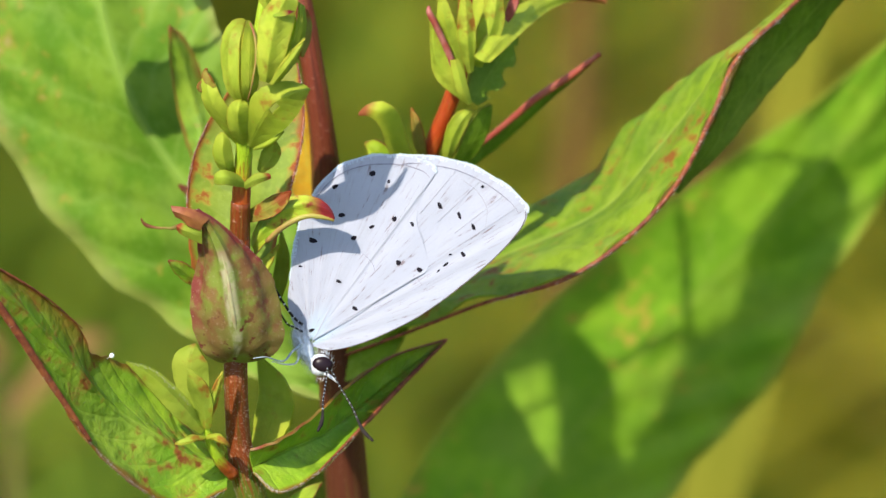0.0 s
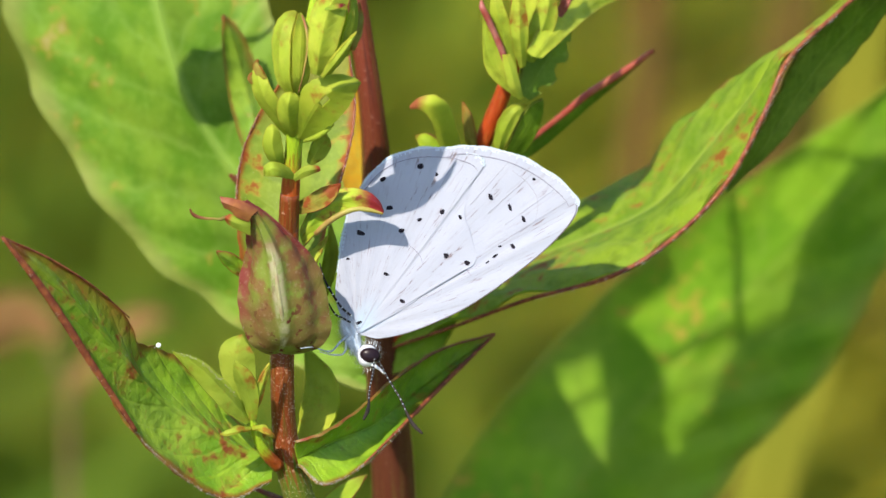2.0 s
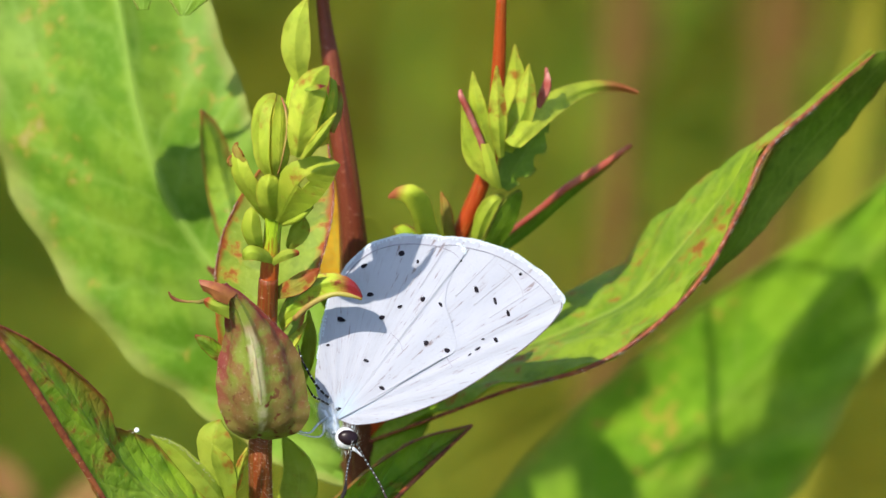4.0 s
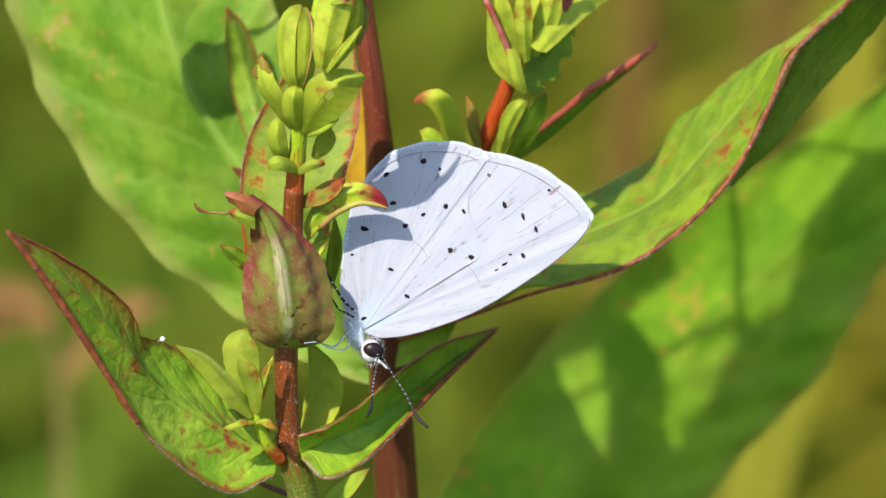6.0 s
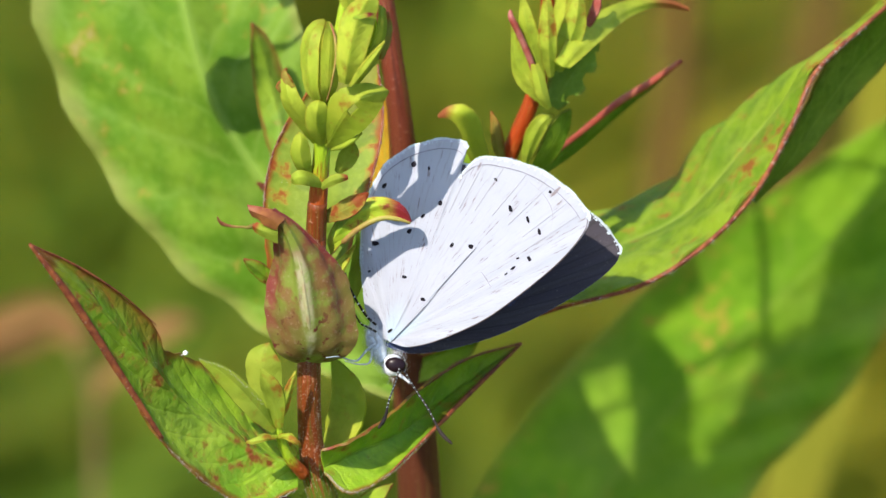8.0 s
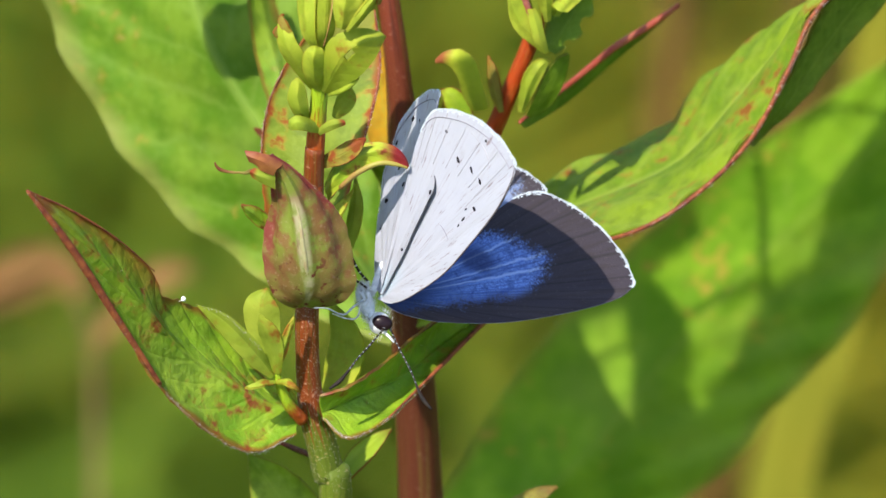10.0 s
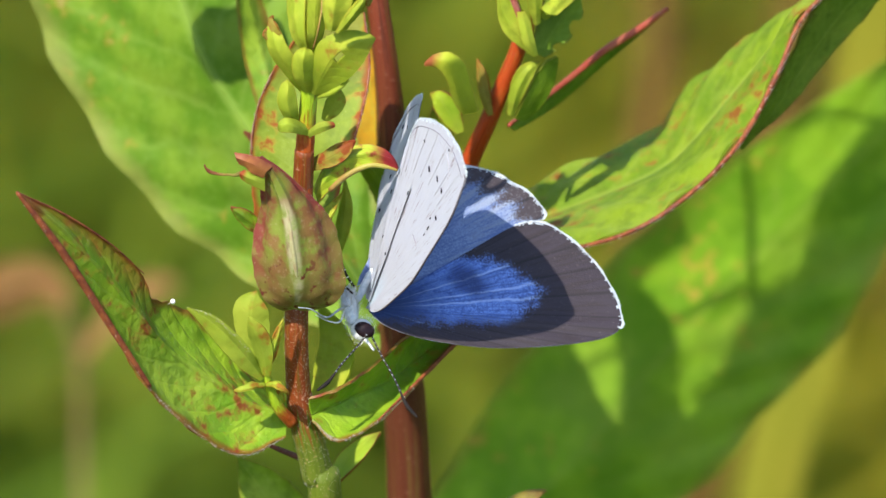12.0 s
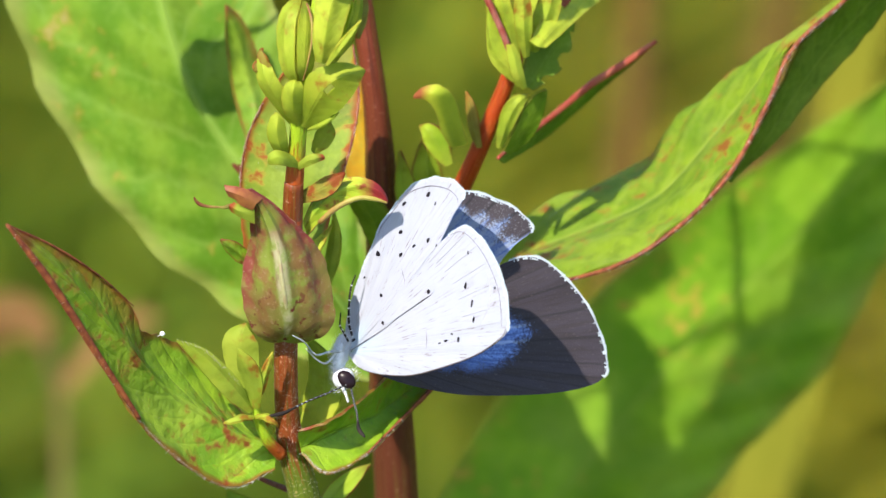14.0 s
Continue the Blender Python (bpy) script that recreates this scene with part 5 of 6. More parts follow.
def forewing_blue():
    """Upper side: shining blue scales with a broad dusky border, the line between them ragged; darker veins run to the margin."""
    n = Nodes("forewing_upperside")
    u, v = n.uv()
    x, z, r, a = wing_plan(n)
    fine, mid = n.noise(9000.0, 3.0), n.noise(1100.0, 3.0)
    jag = n.math("ADD", n.math("MULTIPLY", n.math("SUBTRACT", fine, 0.5), 0.75), n.math("MULTIPLY", n.math("SUBTRACT", mid, 0.5), 0.55))
    streak = n.noise(1.0, 3.0, 0.6, n.add("ShaderNodeCombineXYZ", {0: n.math("MULTIPLY", r, 1.2), 1: n.math("MULTIPLY", a, 42.0)}).outputs[0])
    c = n.mix(n.step(fine, 0.32, 0.68), (0.19, 0.33, 0.74), (0.07, 0.14, 0.45))
    # scales rubbed thin in places
    c = n.mix(n.math("MULTIPLY", n.step(n.noise(2200.0, 4.0, 0.65), 0.50, 0.66), 0.6), c, (0.035, 0.07, 0.24))
    c = n.mix(n.math("MULTIPLY", n.step(streak, 0.44, 0.64), 0.6), c, (0.03, 0.06, 0.22))
    # pale veins in the blue
    for at, wide in ((0.25, 0.022), (0.61, 0.016), (0.70, 0.014), (0.86, 0.014)):
        line = n.step(n.math("ABSOLUTE", n.math("SUBTRACT", n.math("ADD", a, n.math("MULTIPLY", n.math("SUBTRACT", mid, 0.5), 0.05)), at)), wide, wide * 0.25)
        c = n.mix(n.math("MULTIPLY", line, 0.8), c, (0.36, 0.48, 0.78))
    # dusky cell bar
    dx, dz = n.math("MULTIPLY", n.math("SUBTRACT", x, 1.30), 0.62), n.math("SUBTRACT", z, 1.40)
    cell = n.math("SQRT", n.math("ADD", n.math("MULTIPLY", dx, dx), n.math("MULTIPLY", dz, dz)))
    c = n.mix(n.math("MULTIPLY", n.step(n.math("ADD", cell, n.math("MULTIPLY", jag, 0.5)), 0.36, 0.10), 0.75), c, (0.012, 0.022, 0.09))
    # dusted dark towards the root
    c = n.mix(n.math("MULTIPLY", n.step(n.math("ADD", r, jag), 1.7, 0.4), 0.9), c, (0.013, 0.026, 0.09))
    # dusky border
    rim = (0.034, 0.027, 0.036)
    dark = n.mix(n.math("MULTIPLY", n.step(streak, 0.44, 0.64), 0.7), rim, (0.026, 0.019, 0.020))
    rays = n.math("ABSOLUTE", n.math("SUBTRACT", n.math("FRACT", n.math("MULTIPLY", v, 17.0)), 0.5))
    dark = n.mix(n.math("MULTIPLY", n.step(rays, 0.40, 0.49), 0.75), dark, (0.015, 0.012, 0.013))
    dark = n.mix(n.math("MULTIPLY", n.step(fine, 0.62, 0.75), 0.45), dark, (0.17, 0.135, 0.13))
    low = n.math("SUBTRACT", z, n.math("SUBTRACT", n.math("MULTIPLY", x, 0.60), 0.25))
    reach = n.math("SUBTRACT", 3.12, n.math("MULTIPLY", n.math("ABSOLUTE", n.math("SUBTRACT", a, 0.66)), 2.2))
    blue = n.math("MULTIPLY", n.step(n.math("ADD", low, n.math("MULTIPLY", jag, 0.7)), -0.22, 0.14), n.step(n.math("SUBTRACT", n.math("ADD", r, jag), reach), 0.16, -0.22))
    high = n.math("SUBTRACT", z, n.math("MULTIPLY", x, 0.66))
    blue = n.math("MULTIPLY", blue, n.step(n.math("ADD", high, n.math("MULTIPLY", jag, 0.5)), 1.20, 1.02))
    c = n.mix(blue, dark, c)
    return n.skin(c, 0.5, n.bump(n.math("ADD", fine, streak), 0.4, 0.00006), 0.08, c, 0.3)


def hindwing_blue():
    """Upper side: paler silvery blue, dusted white outwards, with a dusky scalloped border and round dark spots."""
    n = Nodes("hindwing_upperside")
    u, v = n.uv()
    x, z, r, a = wing_plan(n)
    fine, mid = n.noise(9000.0, 3.0), n.noise(900.0, 3.0)
    jag = n.math("ADD", n.math("MULTIPLY", n.math("SUBTRACT", fine, 0.5), 0.25), n.math("MULTIPLY", n.math("SUBTRACT", mid, 0.5), 0.16))
    streak = n.noise(1.0, 3.0, 0.6, n.add("ShaderNodeCombineXYZ", {0: n.math("MULTIPLY", r, 1.2), 1: n.math("MULTIPLY", a, 36.0)}).outputs[0])
    c = n.mix(n.step(fine, 0.3, 0.7), (0.22, 0.30, 0.50), (0.11, 0.16, 0.34))
    c = n.mix(n.math("MULTIPLY", n.step(streak, 0.45, 0.66), 0.5), c, (0.05, 0.09, 0.26))
    silver = n.math("MULTIPLY", n.step(n.math("ADD", u, n.math("MULTIPLY", jag, 1.6)), 0.55, 0.80), n.step(streak, 0.62, 0.40))
    c = n.mix(n.math("MULTIPLY", silver, 0.75), c, (0.24, 0.28, 0.36))
    rays = n.math("ABSOLUTE", n.math("SUBTRACT", n.math("FRACT", n.math("MULTIPLY", v, 19.0)), 0.5))
    dark = n.mix(n.math("MULTIPLY", n.step(fine, 0.55, 0.75), 0.6), (0.045, 0.036, 0.042), (0.22, 0.21, 0.24))
    dark = n.mix(n.math("MULTIPLY", n.step(rays, 0.38, 0.48), 0.8), dark, (0.014, 0.012, 0.014))
    scallop = n.math("ADD", n.math("ADD", u, jag), n.math("MULTIPLY", n.math("SUBTRACT", 0.25, rays), 0.12))
    edge = n.math("MULTIPLY", n.step(scallop, 0.84, 0.92), n.math("MULTIPLY", n.step(v, 0.34, 0.37), n.step(v, 0.86, 0.80)))
    c = n.mix(edge, c, dark)
    c = n.mix(n.math("MULTIPLY", n.step(n.math("ADD", a, n.math("MULTIPLY", jag, 0.3)), 0.80, 0.66), 0.85), c, (0.10, 0.085, 0.085))
    return n.skin(c, 0.5, n.bump(n.math("ADD", fine, streak), 0.4, 0.00006), 0.10, c, 0.3)


M_WING = wing_white()
M_FORE_TOP = forewing_blue()
M_HIND_TOP = hindwing_blue()
M_FRINGE = plain("fringe_white", (0.60, 0.66, 0.70), 0.6, (0.52, 0.60, 0.66), 4000.0, 0.3)
M_SPOT = plain("spot_black", (0.010, 0.008, 0.011), 0.8, (0.018, 0.015, 0.02), spec=0.05)
M_LINE = plain("line_grey", (0.13, 0.12, 0.15), 0.6, (0.30, 0.28, 0.33), 1800.0)
M_FAINT = plain("line_faint", (0.30, 0.29, 0.32), 0.6, (0.38, 0.38, 0.42), 1500.0)
M_COSTA = plain("costa_brown", (0.045, 0.030, 0.028), 0.6, (0.12, 0.09, 0.085), 1500.0)
M_FUR = plain("fur_blue_grey", (0.72, 0.76, 0.80), 0.8, (0.50, 0.56, 0.62), 3500.0)
M_FUR_WHITE = plain("fur_white", (0.74, 0.75, 0.77), 0.8, (0.60, 0.62, 0.66), 4000.0, 0.15)
M_EYE = plain("eye_dark", (0.010, 0.005, 0.008), 0.3, (0.016, 0.008, 0.010), 2500.0, 0.0, 0.1, 0.15)
M_LEG = plain("leg_pale", (0.72, 0.74, 0.74), 0.6, (0.45, 0.46, 0.47), 2500.0)
M_LEG_GREY = plain("leg_grey", (0.42, 0.48, 0.52), 0.6, (0.25, 0.28, 0.30), 2500.0)
M_BLACK = plain("chitin_black", (0.012, 0.010, 0.010), 0.7, (0.03, 0.022, 0.018), spec=0.12)


def wing_point(outline, r, k, side, lift):
    o = outline[k]
    bow = 0.07 * (1 - (1 - r) ** 2) + 0.035 * r * math.cos(k * 0.55)
    return Vector((o.x * r, side * (bow + lift), o.z * r))


def wing(name, ctrl, parent, side, label, top, top_label, fringe_from, fringe_to):
    """side -1: the right wing; +1: the left one. The underside looks outwards."""
    n, rings = 96, 12
    out = [Vector((p.x * PX, 0, p.z * PX)) * 0.985 for p in spline([(a, 0, b) for a, b in ctrl + ctrl[:1]], n)]

    def sheet(nm, mat, par, lift, lab):
        verts = [world_mm(wing_point(out, max(i / rings, 0.02), k, side, lift)) for i in range(rings + 1) for k in range(n)]
        uvs = [(i / rings, k / (n - 1)) for i in range(rings + 1) for k in range(n)]
        faces = [(i * n + k, i * n + k + 1, (i + 1) * n + k + 1, (i + 1) * n + k) for i in range(rings) for k in range(n - 1)]
        ob = part(nm, verts, faces, mat, par, lab, uvs, True)
        lay = ob.data.uv_layers.new(name="plan")
        for lp in ob.data.loops:
            i, k = divmod(lp.vertex_index, n)
            q = wing_point(out, max(i / rings, 0.02), k, side, 0)
            lay.data[lp.index].uv = (q.x / (PX * 100), q.z / (PX * 100))
        return ob

    w = sheet(name, M_WING, parent, 0.025, label)
    sheet("upper_surface", top, w, -0.025, top_label)
    # fringe of long scales on the outer margin
    rnd = random.Random(len(ctrl) + side)
    verts, faces = [], []
    k0, k1 = int(n * fringe_from), int(n * fringe_to)
    m = (k1 - k0) * 12
    for j in range(m):
        x = k0 + (k1 - k0) * j / m
        k = int(x)
        p = wing_point(out, 1, k, side, 0).lerp(wing_point(out, 1, min(k + 1, n - 1), side, 0), x - k)
        tan = (out[min(k + 1, n - 1)] - out[k]).normalized()
        d = Vector((tan.z, 0, -tan.x))
        if d.dot(out[k]) < 0:
            d = -d
        notch = 0.75 + 0.25 * math.cos(x * 0.9)
        ln = (0.15 * notch + rnd.uniform(-.03, .05)) * (0.6 + 0.4 * min(1, (j + 3) / 20, (m - j) / 20))
        d = (d + tan * rnd.uniform(-.25, .25)).normalized()
        y = Vector((0, rnd.uniform(-.03, .03), 0))
        q = len(verts)
        verts += [world_mm(p - d * .14 - tan * .04 + y), world_mm(p - d * .14 + tan * .04 + y), world_mm(p + d * ln + tan * .018 + y), world_mm(p + d * ln - tan * .015 + y)]
        faces.append((q, q + 1, q + 2, q + 3))
    part("fringe", verts, faces, M_FRINGE, w, "white fringe of scales", None, False, 0.0, "stuff")
    return w, out


def spots(w, out, marks, side):
    for x, z, a, b, turn in marks:
        x0, z0 = x * PX, z * PX
        # find how far out along the wing the mark lies, for the bow
        best = min(range(len(out)), key=lambda k: abs(math.atan2(out[k].z, out[k].x) - math.atan2(z0, x0)) + (9 if out[k].length < 3 else 0))
        r = min(1.0, math.hypot(x0, z0) / out[best].length)
        y = side * (0.07 * (1 - (1 - r) ** 2) + 0.035 * r * math.cos(best * 0.55) + 0.055)
        q = radians(turn)
        verts, nn = [world_mm((x0, y, z0))], 10
        for j in range(nn):
            c = 2 * math.pi * j / nn
            u, v = 0.82 * a * PX * math.cos(c) * (1 + 0.16 * math.sin(3 * c + x) + 0.10 * math.sin(5 * c + z)), 0.82 * b * PX * math.sin(c) * (1 + 0.18 * math.sin(2 * c + z))
            verts.append(world_mm((x0 + u * math.cos(q) - v * math.sin(q), y - side * 0.008, z0 + u * math.sin(q) + v * math.cos(q))))
        part("spot", verts, [(0, 1 + j, 1 + (j + 1) % nn) for j in range(nn)], M_SPOT, w)


def margin_line(w, out, a, b, r, side, name="margin_line", mat=None, wide=0.035):
    n = len(out)
    ks = range(int(n * a), int(n * b), 2)
    pts = [wing_point(out, r, k, side, 0.06) for k in ks]
    tube(name, pts, [wide * .6] + [wide] * 3 + [wide * .6], mat or M_LINE, w, "", 5, 60)


def vein(w, out, k, r0, r1, side, mat, wide=0.022):
    pts = [wing_point(out, r0 + (r1 - r0) * i / 5, int(k * len(out)), side, 0.05) for i in range(6)]
    tube("vein", pts, [wide, wide, wide * .7], mat, w, "", 5, 12)


def scratch(w, out, marks, side, mat, wide):
    """A thin raised line across the underside through places on the wing."""
    pts = []
    for x, z in marks:
        x0, z0 = x * PX, z * PX
        best = min(range(len(out)), key=lambda k: abs(math.atan2(out[k].z, out[k].x) - math.atan2(z0, x0)) + (9 if out[k].length < 3 else 0))
        q = wing_point(out, min(1.0, math.hypot(x0, z0) / out[best].length), best, side, 0.028)
        pts.append((x0, q.y, z0))
    tube("vein", pts, [wide * .5, wide, wide * .5], mat, w, "", 5, 20)


def banded(name, pts, radii, parent, label, bands, dark, light, club=0):
    """A feeler or leg: a thin tube with rings round it."""
    ob = tube(name, pts, radii, dark, parent, label, 7, 30)
    C = spline(pts, bands * 2 + 1)
    for i in range(bands):
        a, b = C[2 * i], C[2 * i + 1]
        k = i / max(1, bands - 1) * (len(radii) - 1)
        r = radii[int(k)] * 1.05
        if i < bands - club:
            tube("ring", [a, a.lerp(b, 0.15), a.lerp(b, 0.3)], [r, r, r], light, ob, "white ring", 7, 3)
    return ob


def holly_blue():
    o = new("butterfly")
    o.empty_display_size = 0.005
    o["origin"] = (0, 0, HEIGHT)
    tagged(o, "small white and blue butterfly with black spots on a bract", "butterfly")
    # body
    ball("thorax", (-0.46, 0, 0.35), 1.0, M_FUR, o, "furry pale blue-grey thorax", (0.52, 0.56, 1.15), pose(0, 0, 0, 0, -8, 0), 14, 20)
    ball("abdomen", (0.55, 0.34, 1.6), 1.0, M_FUR, o, "slender pale abdomen", (0.26, 0.18, 1.2), pose(0, 0, 0, 0, 28, 0), 14, 18)
    hd = ball("head", (0.18, 0, -1.12), 0.74, M_FUR_WHITE, o, "furry white head", (0.95, 0.85, 0.95), None, 14, 18)
    for y in (-1, 1):
        ball("eye", (0.36, 0.44 * y, -1.14), 0.62, M_EYE, hd, "large dark eye", (1.06, 0.42, 0.78), pose(0, 0, 0, 0, 25, 0), 12, 16)
    tube("palp", [(0.3, -0.25, -1.7), (0.6, -0.3, -2.05), (0.85, -0.3, -2.5)], [.12, .09, .03], M_FUR_WHITE, hd, "pointed white feeler by the mouth", 8, 12)
    tube("palp", [(0.3, 0.25, -1.7), (0.6, 0.3, -2.05), (0.9, 0.3, -2.45)], [.12, .09, .03], M_FUR_WHITE, hd, "pointed white feeler by the mouth", 8, 12)
    fur(o)
    # legs
    banded("leg", [(-0.48, -.5, 0.45), (-1.15, -1.1, 0.21), (-1.94, -2.2, -0.20), (-2.82, -3.6, 0.37), (-3.61, -4.2, 0.55)], [.085, .075, .06, .045, .03], o, "pale front leg", 4, M_LEG_GREY, M_LEG)
    banded("leg", [(-0.64, -.3, 0.64), (-1.07, -.8, -0.47), (-1.73, -1.6, -0.48), (-2.57, -3.0, 0.00)], [.07, .06, .05, .03], o, "pale front leg", 3, M_LEG, M_LEG_GREY)
    banded("leg", [(-0.06, -.6, 1.56), (-0.49, -1.0, 2.29), (-0.81, -1.2, 3.38), (-1.00, -1.2, 4.43), (-0.96, -1, 5.26)], [.08, .08, .07, .06, .04], o, "dark leg with white rings", 9, M_BLACK, M_LEG)
    banded("leg", [(-0.19, -.6, 1.16), (-0.60, -1.2, 1.59), (-0.97, -1.6, 1.96), (-1.16, -2.0, 2.75)], [.07, .07, .06, .04], o, "dark leg with white rings", 6, M_BLACK, M_LEG)
    # feelers, each turning on the head
    feel = []
    for y, bend in ((-0.25, -0.4), (0.25, 0.5)):
        f = banded("antenna", [(0, 0, 0), (bend * .3, 0, -1.5), (bend * .8, 0, -3.2), (bend * 1.0, 0, -4.9), (bend * 1.7, 0, -5.9)], [.062, .060, .060, .066, .135, .080], o, "thin antenna ringed black and white", 20, M_BLACK, M_LEG_GREY, 4)
        feel.append(f)
    # wings
    fr, fo = wing("forewing", FORE, o, -1, "white forewing underside with black dashes", M_FORE_TOP, "violet-blue upper side with broad dark border", 0.42, 0.80)
    hr, ho = wing("hindwing", HIND, o, -1, "white hindwing underside with black spots", M_HIND_TOP, "silvery blue upper side", 0.36, 0.86)
    fl, _ = wing("forewing", FORE, o, 1, "forewing showing its violet-blue upper side", M_FORE_TOP, "violet-blue upper side with broad dark border", 0.42, 0.80)
    hl, _ = wing("hindwing", [(max(a, 0.25 * a), b) for a, b in HIND], o, 1, "hindwing showing its silvery blue upper side", M_HIND_TOP, "silvery blue upper side with dark border", 0.36, 0.66)
    spots(fr, fo, [(251, 223, 8, 4.5, -62), (284, 203, 8.5, 4, -72), (307, 180, 8, 3.4, -70), (285, 133, 7.5, 4.5, -62), (223, 276, 5, 3, -50), (330, 250, 4, 3, 0), (262, 135, 4, 2, 20), (252, 118, 8, 2.4, 30), (238, 108, 5, 2, 35)], -1)
    spots(hr, ho, [(99, 303, 7, 7, 20), (33, 277, 7.5, 5, 25), (47, 227, 7.5, 5.5, 0), (101, 208, 6, 4, 20), (141, 224, 5.5, 5.5, -40), (173, 216, 6, 3.6, -50), (70, 187, 7, 4.5, 20), (-4, 180, 12, 5, -8), (151, 146, 5.5, 7, 0),
                   (189, 135, 6.5, 5.5, 0), (46, 109, 6.5, 4, -15), (77, 62, 7, 3.6, -32), (-23, 133, 4, 3, 0), (128, 290, 3, 5, 0), (1, 20, 7, 4, 20)], -1)
    margin_line(fr, fo, 0.44, 0.79, 0.962, -1, wide=0.022)
    margin_line(fr, fo, 0.06, 0.44, 0.993, -1, "costa", M_COSTA, 0.035)
    margin_line(hr, ho, 0.37, 0.74, 0.955, -1, wide=0.028)
    for k in (0.46, 0.51, 0.56, 0.61, 0.66, 0.71, 0.76):
        vein(fr, fo, k, 0.72, 0.96, -1, M_FAINT, 0.016)
    # bent bar in the cell, a kinked vein and the line of the hindwing's front edge
    scratch(fr, fo, [(188, 113), (196, 104), (207, 86)], -1, M_LINE, 0.028)
    scratch(hr, ho, [(84, 163), (97, 152), (106, 142), (110, 130)], -1, M_LINE, 0.02)
    scratch(fr, fo, [(292, 268), (318, 244), (334, 212), (328, 176)], -1, M_FAINT, 0.026)
    scratch(hr, ho, [(120, 182), (150, 225), (182, 285)], -1, M_FAINT, 0.018)
    return {"body": o, "fr": fr, "hr": hr, "fl": fl, "hl": hl, "fa": feel[0], "fb": feel[1]}


def fur(o):
    rnd = random.Random(12)
    verts, faces = [], []
    for _ in range(1500):
        a, b = rnd.uniform(0, 6.283), rnd.uniform(-1, 1)
        d = Vector((math.cos(a) * math.sqrt(1 - b * b), math.sin(a) * math.sqrt(1 - b * b), b))
        c = Vector((-0.46 + d.x * .50, d.y * .54, 0.35 + d.z * 1.12))
        if rnd.random() < 0.3:
            c = Vector((0.18 + d.x * .78, d.y * .7, -1.15 + d.z * .78))
            if abs(c.y) > 0.15 and (Vector((c.x - 0.36, 0, c.z + 1.14)).length < 0.80):
                continue
        d = (d + Vector((0, 0, 0.7)) + Vector((rnd.gauss(0, .3), rnd.gauss(0, .3), rnd.gauss(0, .3)))).normalized()
        s = d.cross(Vector((0.3, 0.2, 0.9))).normalized() * 0.02
        k = len(verts)
        verts += [world_mm(c - s), world_mm(c + s), world_mm(c + d * rnd.uniform(.25, .55))]
        faces.append((k, k + 1, k + 2))
    part("fur", verts, faces, M_FUR_WHITE, o, "fine whitish body hair", None, False, 0.0, "stuff")


ground()
treeline()
meadow()
dry_plant()
dead_stalks()
straw()
flower_head(back_plant())
front_plant()
butterfly = holly_blue()


